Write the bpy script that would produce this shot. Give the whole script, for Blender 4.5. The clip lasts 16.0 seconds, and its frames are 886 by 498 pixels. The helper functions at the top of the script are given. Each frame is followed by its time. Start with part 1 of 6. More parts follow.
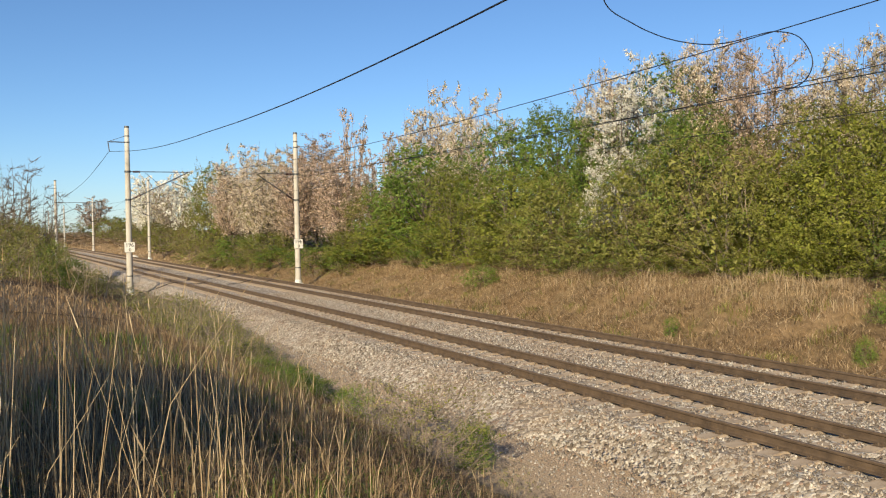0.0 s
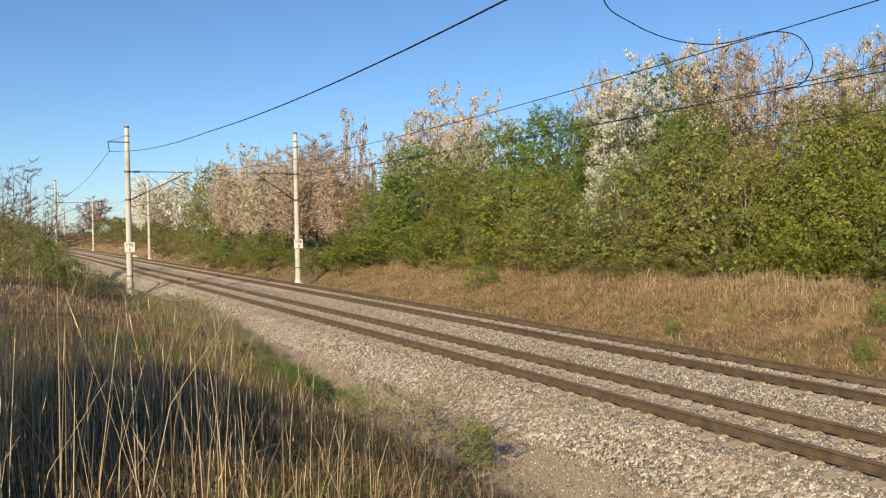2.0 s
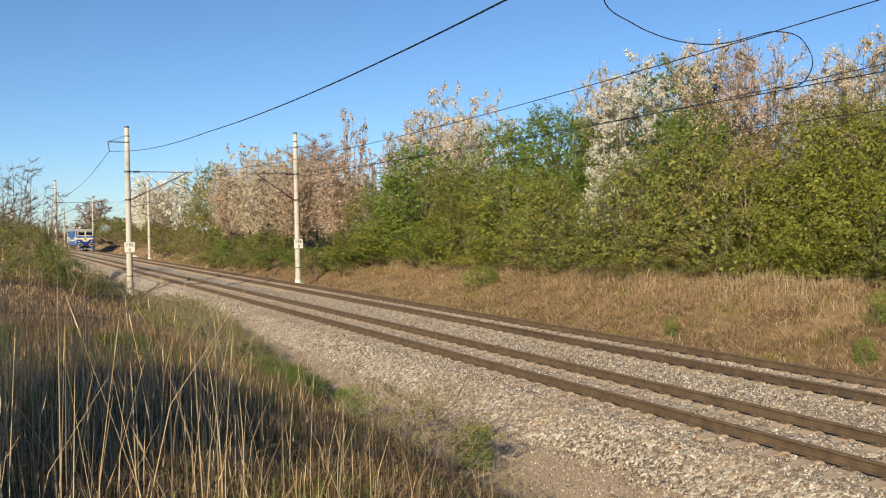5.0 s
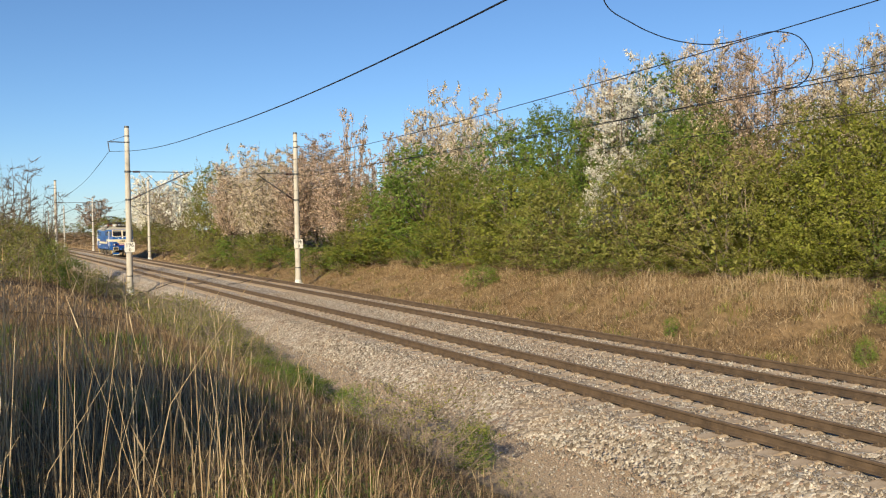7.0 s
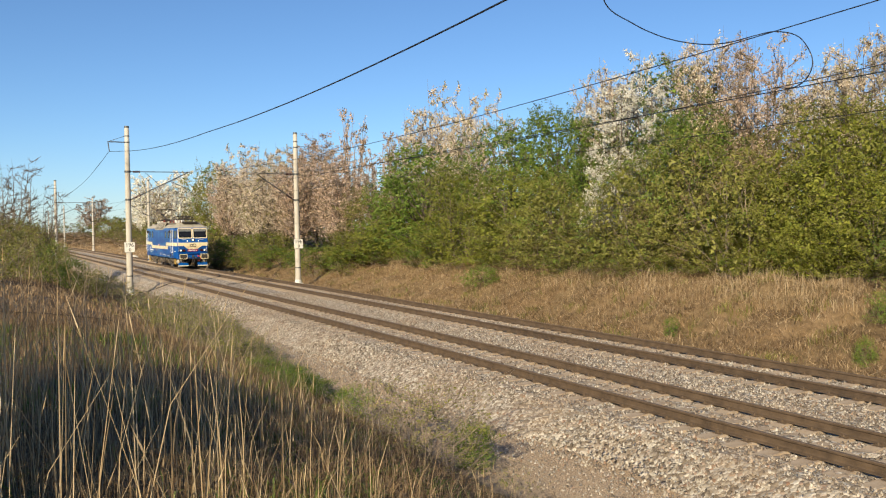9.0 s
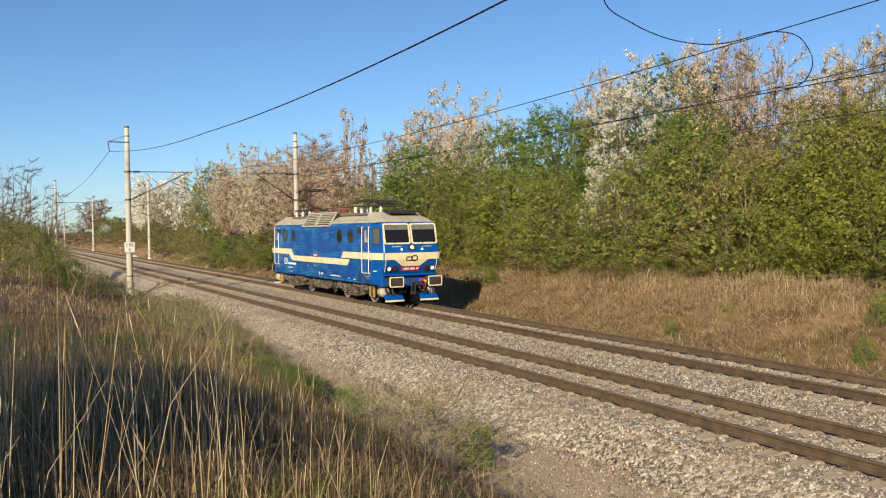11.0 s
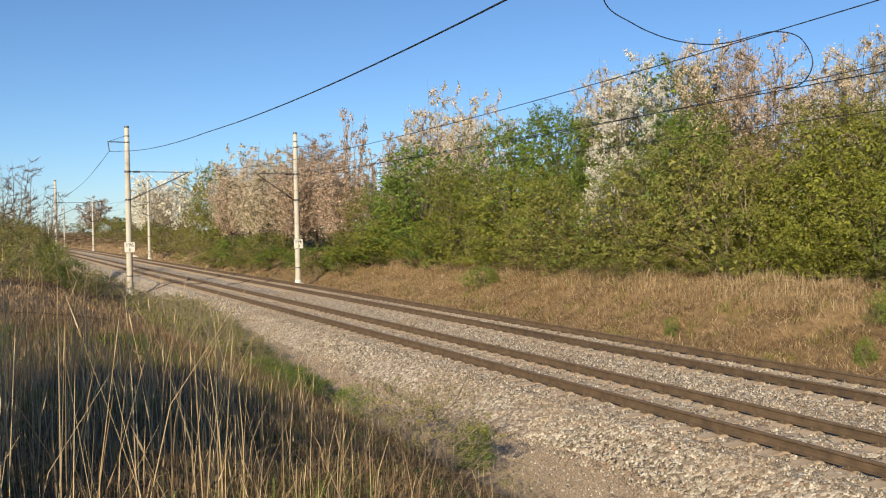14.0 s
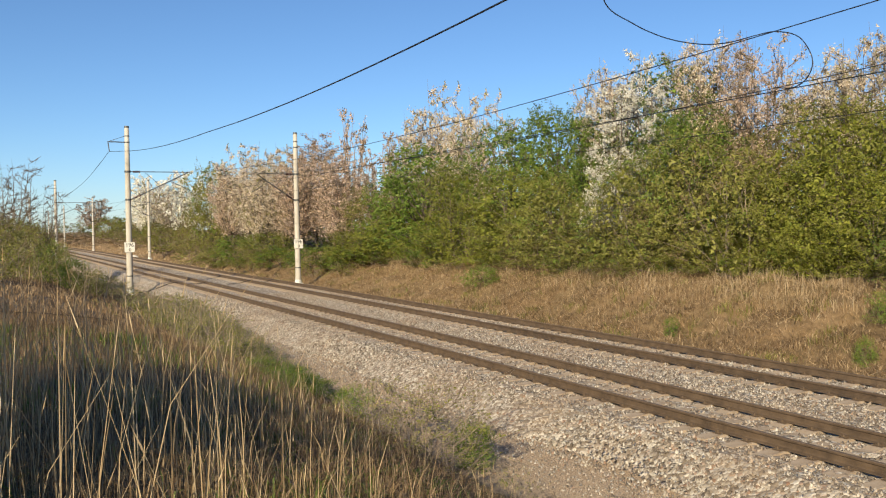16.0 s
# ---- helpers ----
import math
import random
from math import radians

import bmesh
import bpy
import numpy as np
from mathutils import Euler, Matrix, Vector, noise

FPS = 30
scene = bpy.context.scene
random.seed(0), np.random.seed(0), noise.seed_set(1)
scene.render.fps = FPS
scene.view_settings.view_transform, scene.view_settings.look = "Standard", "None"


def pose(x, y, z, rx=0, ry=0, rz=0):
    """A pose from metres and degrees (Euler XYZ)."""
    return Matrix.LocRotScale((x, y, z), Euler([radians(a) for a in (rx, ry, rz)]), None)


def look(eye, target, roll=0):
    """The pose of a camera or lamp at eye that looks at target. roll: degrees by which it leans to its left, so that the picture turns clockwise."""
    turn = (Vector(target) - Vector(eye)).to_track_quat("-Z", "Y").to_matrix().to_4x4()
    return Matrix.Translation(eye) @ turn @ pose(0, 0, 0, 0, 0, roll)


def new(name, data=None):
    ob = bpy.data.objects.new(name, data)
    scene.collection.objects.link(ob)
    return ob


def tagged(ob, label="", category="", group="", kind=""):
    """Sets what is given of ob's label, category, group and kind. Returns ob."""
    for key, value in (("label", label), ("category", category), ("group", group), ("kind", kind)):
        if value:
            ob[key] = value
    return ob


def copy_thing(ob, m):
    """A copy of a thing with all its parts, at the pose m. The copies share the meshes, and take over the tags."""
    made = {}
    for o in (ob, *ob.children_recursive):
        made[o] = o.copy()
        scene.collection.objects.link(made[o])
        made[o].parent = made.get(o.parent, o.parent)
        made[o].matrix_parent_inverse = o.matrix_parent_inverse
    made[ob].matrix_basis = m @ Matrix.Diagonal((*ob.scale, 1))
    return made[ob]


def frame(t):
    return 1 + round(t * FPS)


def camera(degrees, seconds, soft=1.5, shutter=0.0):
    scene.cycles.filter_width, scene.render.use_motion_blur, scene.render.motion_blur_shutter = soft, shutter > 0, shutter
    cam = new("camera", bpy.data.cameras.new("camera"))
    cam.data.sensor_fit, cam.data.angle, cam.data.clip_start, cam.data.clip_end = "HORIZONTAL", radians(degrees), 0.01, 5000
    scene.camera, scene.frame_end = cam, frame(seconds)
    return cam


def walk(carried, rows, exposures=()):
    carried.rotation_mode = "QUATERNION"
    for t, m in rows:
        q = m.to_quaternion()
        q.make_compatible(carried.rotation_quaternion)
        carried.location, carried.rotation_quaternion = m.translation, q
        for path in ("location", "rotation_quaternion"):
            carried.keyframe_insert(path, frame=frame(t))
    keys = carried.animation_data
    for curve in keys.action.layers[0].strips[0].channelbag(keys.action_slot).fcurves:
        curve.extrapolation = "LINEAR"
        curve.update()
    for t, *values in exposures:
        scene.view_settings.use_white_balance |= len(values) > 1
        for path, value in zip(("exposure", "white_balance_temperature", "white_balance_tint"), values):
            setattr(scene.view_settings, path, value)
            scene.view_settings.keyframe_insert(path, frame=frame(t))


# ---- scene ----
EYE = Vector((0.0, 0.0, 3.298))
YAW, DOWN = 1.09636, 0.025556
AIM = Vector((-math.sin(YAW) * math.cos(DOWN), math.cos(YAW) * math.cos(DOWN), -math.sin(DOWN)))
cam = camera(54.98, 16.0, soft=1.15)
STAND = look(EYE, EYE + AIM * 50, -0.735)
walk(cam, [(0.0, STAND), (16.0, STAND)], exposures=[(t, e + 0.2, 6200, 8) for t, e in ((0.0, 0.36), (9.0, 0.36), (11.0, 0.29), (12.0, 0.17), (12.5, 0.08), (13.0, 0.13), (13.5, 0.3), (14.0, 0.36), (16.0, 0.36))])

# ---- light: clear morning sky, low sun behind the camera ----
SUN_EL, SUN_AZ = radians(24.5), radians(137)
SUN_DIR = Vector((math.sin(SUN_AZ) * math.cos(SUN_EL), math.cos(SUN_AZ) * math.cos(SUN_EL), math.sin(SUN_EL)))
world = bpy.data.worlds.new("sky")
scene.world = world
world.use_nodes = True
wn = world.node_tree.nodes
sky = wn.new("ShaderNodeTexSky")
sky.sky_type = "NISHITA"
sky.sun_disc = False
sky.sun_elevation, sky.sun_rotation = SUN_EL, SUN_AZ
sky.altitude, sky.air_density, sky.dust_density, sky.ozone_density = 200, 0.9, 0.25, 5.4
world.node_tree.links.new(sky.outputs[0], wn["Background"].inputs[0])
wn["Background"].inputs[1].default_value = 0.086
sun_data = bpy.data.lights.new("sun", "SUN")
sun_data.energy, sun_data.angle, sun_data.color = 5.0, radians(0.55), (1.0, 0.82, 0.55)
sun = new("sun", sun_data)
sun.matrix_world = look(SUN_DIR * 60, (0, 0, 0))


# ---- materials ----
def nodes_of(name):
    m = bpy.data.materials.new(name)
    m.use_nodes = True
    return m, m.node_tree.nodes, m.node_tree.links, m.node_tree.nodes["Principled BSDF"]


def ramp(n, stops):
    r = n.new("ShaderNodeValToRGB")
    while len(r.color_ramp.elements) < len(stops):
        r.color_ramp.elements.new(0.5)
    for e, (at, c) in zip(r.color_ramp.elements, stops):
        e.position, e.color = at, (*c, 1)
    return r


def coords(n, l, stretch=(1, 1, 1)):
    c = n.new("ShaderNodeTexCoord")
    mp = n.new("ShaderNodeMapping")
    mp.inputs["Scale"].default_value = stretch
    l.new(c.outputs["Object"], mp.inputs[0])
    return mp.outputs[0]


def noisy(n, l, vec, scale, detail=5, rough=0.6):
    t = n.new("ShaderNodeTexNoise")
    t.inputs["Scale"].default_value, t.inputs["Detail"].default_value = scale, detail
    t.inputs["Roughness"].default_value = rough
    l.new(vec, t.inputs["Vector"])
    return t.outputs["Fac"]


def mixed(n, l, fac, a, b, mode="MIX"):
    m = n.new("ShaderNodeMix")
    m.data_type, m.blend_type = "RGBA", mode
    for sock, v in ((m.inputs[0], fac), (m.inputs[6], a), (m.inputs[7], b)):
        if isinstance(v, (int, float)):
            sock.default_value = v
        elif isinstance(v, tuple):
            sock.default_value = (*v, 1)
        else:
            l.new(v, sock)
    return m.outputs[2]


def surface(name, colours, scale=3.0, fine=40.0, rough=0.8, metal=0.0, bump=0.3, stretch=(1, 1, 1), dist=0.01, spread=0.25):
    """A worn surface: two scales of noise between the colours, and fine relief."""
    m, n, l, b = nodes_of(name)
    v = coords(n, l, stretch)
    big, small = noisy(n, l, v, scale), noisy(n, l, v, fine, 3)
    r = ramp(n, [(0.5 + spread * (2 * i / max(1, len(colours) - 1) - 1), c) for i, c in enumerate(colours)])
    s = n.new("ShaderNodeMath")
    s.operation = "MULTIPLY_ADD"
    l.new(small, s.inputs[0])
    s.inputs[1].default_value, s.inputs[2].default_value = 0.5, -0.25
    a = n.new("ShaderNodeMath")
    l.new(big, a.inputs[0]), l.new(s.outputs[0], a.inputs[1]), l.new(a.outputs[0], r.inputs[0])
    l.new(r.outputs[0], b.inputs["Base Color"])
    bp = n.new("ShaderNodeBump")
    bp.inputs["Strength"].default_value, bp.inputs["Distance"].default_value = bump, dist
    l.new(small, bp.inputs["Height"]), l.new(bp.outputs[0], b.inputs["Normal"])
    b.inputs["Roughness"].default_value, b.inputs["Metallic"].default_value = rough, metal
    return m


def leafy(name, colours, through_light=0.3, rough=0.55):
    """Leaves, petals or stalks: every one its own shade, some light passing through."""
    m, n, l, b = nodes_of(name)
    g = n.new("ShaderNodeNewGeometry")
    r = ramp(n, [(i / max(1, len(colours) - 1), c) for i, c in enumerate(colours)])
    o = n.new("ShaderNodeObjectInfo")
    hs = n.new("ShaderNodeHueSaturation")
    mr = n.new("ShaderNodeMapRange")
    mr.inputs[3].default_value, mr.inputs[4].default_value = 0.8, 1.2
    l.new(o.outputs["Random"], mr.inputs[0]), l.new(mr.outputs[0], hs.inputs["Value"])
    l.new(g.outputs["Random Per Island"], r.inputs[0]), l.new(r.outputs[0], hs.inputs["Color"])
    l.new(hs.outputs[0], b.inputs["Base Color"])
    b.inputs["Roughness"].default_value = rough
    b.inputs["Specular IOR Level"].default_value = 0.3
    t = n.new("ShaderNodeBsdfTranslucent")
    l.new(hs.outputs[0], t.inputs[0])
    mx = n.new("ShaderNodeMixShader")
    mx.inputs[0].default_value = through_light
    l.new(b.outputs[0], mx.inputs[1]), l.new(t.outputs[0], mx.inputs[2])
    l.new(mx.outputs[0], n["Material Output"].inputs[0])
    return m


def plain(name, colour, rough=0.5, metal=0.0, glow=0.0):
    m, n, l, b = nodes_of(name)
    v = coords(n, l)
    c = mixed(n, l, noisy(n, l, v, 9.0), tuple(0.8 * x for x in colour), tuple(min(1, 1.12 * x) for x in colour))
    l.new(c, b.inputs["Base Color"])
    b.inputs["Roughness"].default_value, b.inputs["Metallic"].default_value = rough, metal
    if glow:
        b.inputs["Emission Color"].default_value, b.inputs["Emission Strength"].default_value = (1, 0.95, 0.85, 1), glow
    return m


def ground_material():
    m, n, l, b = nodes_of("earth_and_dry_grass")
    v = coords(n, l)
    at = n.new("ShaderNodeAttribute")
    at.attribute_name = "sand"
    big, mid, fine = noisy(n, l, v, 0.35), noisy(n, l, v, 2.6, 6), noisy(n, l, v, 28.0, 4, 0.7)
    straw = ramp(n, [(0.3, (0.09, 0.058, 0.028)), (0.5, (0.25, 0.16, 0.08)), (0.68, (0.40, 0.275, 0.145))])
    l.new(mid, straw.inputs[0])
    green = mixed(n, l, big, (0.10, 0.09, 0.03), (0.28, 0.17, 0.085))
    grass = mixed(n, l, 0.55, straw.outputs[0], green)
    # darker brown on the near bank: shade put into the colour
    shade_attr = n.new("ShaderNodeAttribute")
    shade_attr.attribute_name = "bank_shade"
    grass = mixed(n, l, shade_attr.outputs["Fac"], grass, mixed(n, l, mid, (0.04, 0.03, 0.018), (0.13, 0.09, 0.05)))
    sand = ramp(n, [(0.3, (0.24, 0.165, 0.10)), (0.5, (0.43, 0.315, 0.205)), (0.68, (0.54, 0.42, 0.285))])
    l.new(fine, sand.inputs[0])
    f = n.new("ShaderNodeMath")
    f.operation = "MULTIPLY_ADD"
    l.new(mid, f.inputs[0])
    f.inputs[1].default_value = 0.9
    k = n.new("ShaderNodeMath")
    k.operation = "SUBTRACT"
    l.new(at.outputs["Fac"], k.inputs[0])
    k.inputs[1].default_value = 0.45
    l.new(k.outputs[0], f.inputs[2])
    sh = ramp(n, [(0.4, (0, 0, 0)), (0.6, (1, 1, 1))])
    l.new(f.outputs[0], sh.inputs[0])
    l.new(mixed(n, l, sh.outputs[0], grass, sand.outputs[0]), b.inputs["Base Color"])
    bp = n.new("ShaderNodeBump")
    bp.inputs["Strength"].default_value, bp.inputs["Distance"].default_value = 0.7, 0.05
    l.new(fine, bp.inputs["Height"]), l.new(bp.outputs[0], b.inputs["Normal"])
    b.inputs["Roughness"].default_value = 0.95
    return m


def ballast_material(name, stones):
    m, n, l, b = nodes_of(name)
    v = coords(n, l)
    cols = [(0.0, (0.11, 0.088, 0.066)), (0.3, (0.23, 0.185, 0.138)), (0.6, (0.35, 0.31, 0.255)), (0.85, (0.56, 0.51, 0.43)), (1.0, (0.24, 0.14, 0.085))]
    r = ramp(n, cols)
    dust = ramp(n, [(0.42, (0, 0, 0)), (0.7, (1, 1, 1))])
    l.new(noisy(n, l, v, 0.6), dust.inputs[0])
    if stones:
        g = n.new("ShaderNodeNewGeometry")
        l.new(g.outputs["Random Per Island"], r.inputs[0])
        l.new(mixed(n, l, mixed(n, l, 0.5, (0, 0, 0), dust.outputs[0]), r.outputs[0], (0.29, 0.20, 0.13)), b.inputs["Base Color"])
    else:
        vo = n.new("ShaderNodeTexVoronoi")
        vo.inputs["Scale"].default_value = 17
        l.new(v, vo.inputs["Vector"])
        sep = n.new("ShaderNodeSeparateColor")
        l.new(vo.outputs["Color"], sep.inputs[0]), l.new(sep.outputs[0], r.inputs[0])
        # the bed's dust brown is darkened for the shade between stones
        l.new(mixed(n, l, mixed(n, l, 0.55, (0, 0, 0), dust.outputs[0]), r.outputs[0], (0.22, 0.155, 0.10)), b.inputs["Base Color"])
        bp = n.new("ShaderNodeBump")
        bp.invert = True
        bp.inputs["Strength"].default_value, bp.inputs["Distance"].default_value = 0.55, 0.04
        l.new(vo.outputs["Distance"], bp.inputs["Height"]), l.new(bp.outputs[0], b.inputs["Normal"])
    b.inputs["Roughness"].default_value = 0.92
    return m


def loco_paint(name, base, light, dark):
    """Sun-faded blue: blocky paler patches in horizontal runs along the ribbed sides."""
    m, n, l, b = nodes_of(name)
    v = coords(n, l, (0.4, 0.4, 9.0))
    v2 = coords(n, l, (1.5, 1.5, 4.2))
    vo = n.new("ShaderNodeTexVoronoi")
    vo.distance, vo.inputs["Scale"].default_value = "CHEBYCHEV", 1.0
    l.new(v2, vo.inputs["Vector"])
    sep = n.new("ShaderNodeSeparateColor")
    l.new(vo.outputs["Color"], sep.inputs[0])
    streak = noisy(n, l, v, 2.6, 4, 0.7)
    a = n.new("ShaderNodeMath")
    a.operation = "MULTIPLY"
    l.new(sep.outputs[0], a.inputs[0]), l.new(streak, a.inputs[1])
    f = ramp(n, [(0.2, (0, 0, 0)), (0.33, (0.4, 0.4, 0.4)), (0.46, (1, 1, 1))])
    l.new(a.outputs[0], f.inputs[0])
    grime = ramp(n, [(0.5, (0, 0, 0)), (0.75, (0.5, 0.5, 0.5))])
    l.new(noisy(n, l, coords(n, l, (1, 1, 0.4)), 3.0), grime.inputs[0])
    l.new(mixed(n, l, grime.outputs[0], mixed(n, l, f.outputs[0], base, light), dark), b.inputs["Base Color"])
    b.inputs["Roughness"].default_value = 0.38
    b.inputs["Coat Weight"].default_value = 0.15
    return m


def glass_material(name, tint):
    m, n, l, b = nodes_of(name)
    b.inputs["Base Color"].default_value = (*tint, 1)
    b.inputs["Roughness"].default_value = 0.04
    b.inputs["Specular IOR Level"].default_value = 0.45
    return m


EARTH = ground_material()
BALLAST, STONES = ballast_material("ballast_bed", False), ballast_material("ballast_stones", True)
RUST = surface("rusty_rail", [(0.048, 0.031, 0.018), (0.092, 0.061, 0.036), (0.13, 0.088, 0.053)], 4, 60, 0.85, 0.0, 0.3)
RAILTOP = surface("worn_rail_top", [(0.11, 0.075, 0.048), (0.17, 0.12, 0.082)], 5, 60, 0.6, 0.2, 0.1)
SLEEPER = surface("dusty_concrete_sleeper", [(0.25, 0.185, 0.125), (0.37, 0.285, 0.20), (0.43, 0.345, 0.255)], 5, 50, 0.9)
CONCRETE = surface("weathered_concrete", [(0.32, 0.29, 0.235), (0.46, 0.42, 0.35), (0.54, 0.505, 0.44)], 2.5, 35, 0.85, stretch=(1, 1, 0.35))
PALE = surface("pale_footing", [(0.55, 0.53, 0.48), (0.72, 0.70, 0.65)], 6, 40, 0.9)
STEEL = surface("dark_galvanised_steel", [(0.06, 0.06, 0.06), (0.13, 0.13, 0.13)], 5, 60, 0.55, 0.5)
WIRE = plain("dark_wire", (0.025, 0.026, 0.03), 0.5, 0.5)
CABLE = plain("black_cable", (0.012, 0.011, 0.011), 0.7)
CERAMIC = plain("brown_ceramic", (0.06, 0.025, 0.015), 0.25)
WHITE = surface("sign_white", [(0.62, 0.58, 0.50), (0.76, 0.73, 0.66)], 8, 60, 0.6)
BLACK = plain("black_paint", (0.015, 0.015, 0.015), 0.6)
BARK = surface("grey_brown_bark", [(0.07, 0.05, 0.035), (0.15, 0.115, 0.085), (0.22, 0.18, 0.14)], 6, 40, 0.9, bump=0.6)
PALEBARK = surface("pale_grey_bark", [(0.16, 0.125, 0.09), (0.28, 0.22, 0.165), (0.34, 0.28, 0.22)], 6, 40, 0.9, bump=0.6)
LEAF_BRIGHT = leafy("fresh_green_leaves", [(0.14, 0.165, 0.024), (0.21, 0.232, 0.032), (0.275, 0.288, 0.042), (0.34, 0.335, 0.065)])
LEAF_GREEN = leafy("green_leaves", [(0.085, 0.145, 0.022), (0.135, 0.205, 0.03), (0.19, 0.26, 0.042), (0.25, 0.305, 0.066)])
LEAF_OLIVE = leafy("olive_spring_leaves", [(0.14, 0.145, 0.032), (0.205, 0.205, 0.044), (0.27, 0.265, 0.06), (0.335, 0.32, 0.095)])
LEAF_BROWN = leafy("bronze_young_leaves", [(0.126, 0.084, 0.042), (0.21, 0.14, 0.07), (0.28, 0.21, 0.098), (0.196, 0.182, 0.07)])
LEAF_WEED = leafy("yellow_green_weed_leaves", [(0.16, 0.15, 0.05), (0.26, 0.25, 0.075), (0.36, 0.33, 0.11), (0.42, 0.36, 0.16)])
BLOSSOM_WHITE = leafy("white_blossom", [(0.66, 0.62, 0.52), (0.80, 0.77, 0.68), (0.88, 0.86, 0.78), (0.58, 0.52, 0.38)], 0.3)
BLOSSOM_PINK = leafy("faded_pink_blossom", [(0.40, 0.28, 0.20), (0.56, 0.42, 0.32), (0.68, 0.55, 0.44), (0.40, 0.30, 0.19)], 0.3)
BLOSSOM_CREAM = leafy("cream_blossom", [(0.46, 0.37, 0.26), (0.62, 0.52, 0.40), (0.74, 0.65, 0.53), (0.40, 0.32, 0.19)], 0.3)
STRAW = leafy("dry_straw", [(0.12, 0.07, 0.033), (0.25, 0.16, 0.08), (0.37, 0.26, 0.138), (0.48, 0.36, 0.21)], 0.25, 0.6)
RUSTGRASS = leafy("russet_dry_grass", [(0.19, 0.125, 0.066), (0.31, 0.215, 0.12), (0.43, 0.315, 0.185), (0.54, 0.425, 0.275)], 0.25, 0.7)
LITTER = leafy("dead_grass_litter", [(0.06, 0.04, 0.022), (0.15, 0.095, 0.05), (0.27, 0.175, 0.092), (0.42, 0.30, 0.165)], 0.15, 0.7)
PALESTALK = leafy("pale_reed_stalks", [(0.27, 0.19, 0.10), (0.42, 0.31, 0.175), (0.56, 0.44, 0.28), (0.34, 0.235, 0.12)], 0.15, 0.5)


# ---- building helpers ----
def mesh_of(name, verts, faces, mats, smooth=False, index=None):
    me = bpy.data.meshes.new(name)
    me.from_pydata([tuple(v) for v in verts], [], [tuple(f) for f in faces])
    for m in mats if isinstance(mats, (list, tuple)) else [mats]:
        me.materials.append(m)
    if index is not None:
        me.polygons.foreach_set("material_index", np.asarray(index, dtype=np.int32))
    if smooth:
        me.polygons.foreach_set("use_smooth", np.ones(len(me.polygons), dtype=bool))
    me.update()
    return me


def soup(name, verts, size, mats):
    """A mesh of many separate faces with size corners each, from a flat array of corners."""
    verts = np.asarray(verts, dtype=np.float32).reshape(-1, 3)
    k = len(verts) // size
    me = bpy.data.meshes.new(name)
    me.vertices.add(len(verts)), me.loops.add(len(verts)), me.polygons.add(k)
    me.vertices.foreach_set("co", verts.ravel())
    me.loops.foreach_set("vertex_index", np.arange(len(verts), dtype=np.int32))
    me.polygons.foreach_set("loop_start", np.arange(0, len(verts), size, dtype=np.int32))
    for m in mats:
        me.materials.append(m)
    me.update(calc_edges=True)
    return me


def put(name, me, parent=None, label=""):
    ob = new(name, me)
    if parent is not None:
        ob.parent = parent
    if label:
        ob["label"] = label
    return ob


def part(name, bm, material, parent, label="", smooth=False):
    me = bpy.data.meshes.new(name)
    bm.to_mesh(me)
    bm.free()
    for m in material if isinstance(material, (list, tuple)) else [material]:
        me.materials.append(m)
    if smooth:
        me.polygons.foreach_set("use_smooth", np.ones(len(me.polygons), dtype=bool))
    return put(name, me, parent, label)


def box(bm, x0, x1, y0, y1, z0, z1, bevel=0.0, m=None):
    r = bmesh.ops.create_cube(bm, size=1.0)
    vs = r["verts"]
    for v in vs:
        v.co = Vector((x0 + (v.co.x + 0.5) * (x1 - x0), y0 + (v.co.y + 0.5) * (y1 - y0), z0 + (v.co.z + 0.5) * (z1 - z0)))
    if m is not None:
        for v in vs:
            v.co = m @ v.co
    if bevel:
        bmesh.ops.bevel(bm, geom=list({e for v in vs for e in v.link_edges}), offset=bevel, segments=1, affect="EDGES")
    return bm


def rod(bm, a, b, r0, r1=None, seg=8, caps=True):
    a, b = Vector(a), Vector(b)
    d = b - a
    r = bmesh.ops.create_cone(bm, cap_ends=caps, segments=seg, radius1=r0, radius2=r0 if r1 is None else r1, depth=d.length)
    m = Matrix.Translation((a + b) / 2) @ d.to_track_quat("Z", "Y").to_matrix().to_4x4()
    for v in r["verts"]:
        v.co = m @ v.co
    return bm


def turned(bm, a, axis, profile, seg=14):
    """A turned body: profile of (distance along axis, radius)."""
    axis = Vector(axis).normalized()
    m = axis.to_track_quat("Z", "Y").to_matrix()
    rings = [[bm.verts.new(Vector(a) + axis * d + m @ Vector((r * math.cos(2 * math.pi * i / seg), r * math.sin(2 * math.pi * i / seg), 0))) for i in range(seg)] for d, r in profile]
    fs = [bm.faces.new(rings[0][::-1]), bm.faces.new(rings[-1])]
    for p, q in zip(rings, rings[1:]):
        fs += [bm.faces.new([p[i], p[(i + 1) % seg], q[(i + 1) % seg], q[i]]) for i in range(seg)]
    bmesh.ops.recalc_face_normals(bm, faces=fs)
    return bm


def prism(bm, outline, axis, t0, t1):
    """Extrude an outline of (p, q) along axis 'x' (p=y, q=z) or 'y' (p=x, q=z)."""
    mk = (lambda p, q, t: (t, p, q)) if axis == "x" else (lambda p, q, t: (p, t, q))
    a, b = ([bm.verts.new(mk(p, q, t)) for p, q in outline] for t in (t0, t1))
    k = len(outline)
    fs = [bm.faces.new([a[i], a[(i + 1) % k], b[(i + 1) % k], b[i]]) for i in range(k)]
    fs += [bm.faces.new(a[::-1]), bm.faces.new(b)]
    bmesh.ops.recalc_face_normals(bm, faces=fs)
    return bm


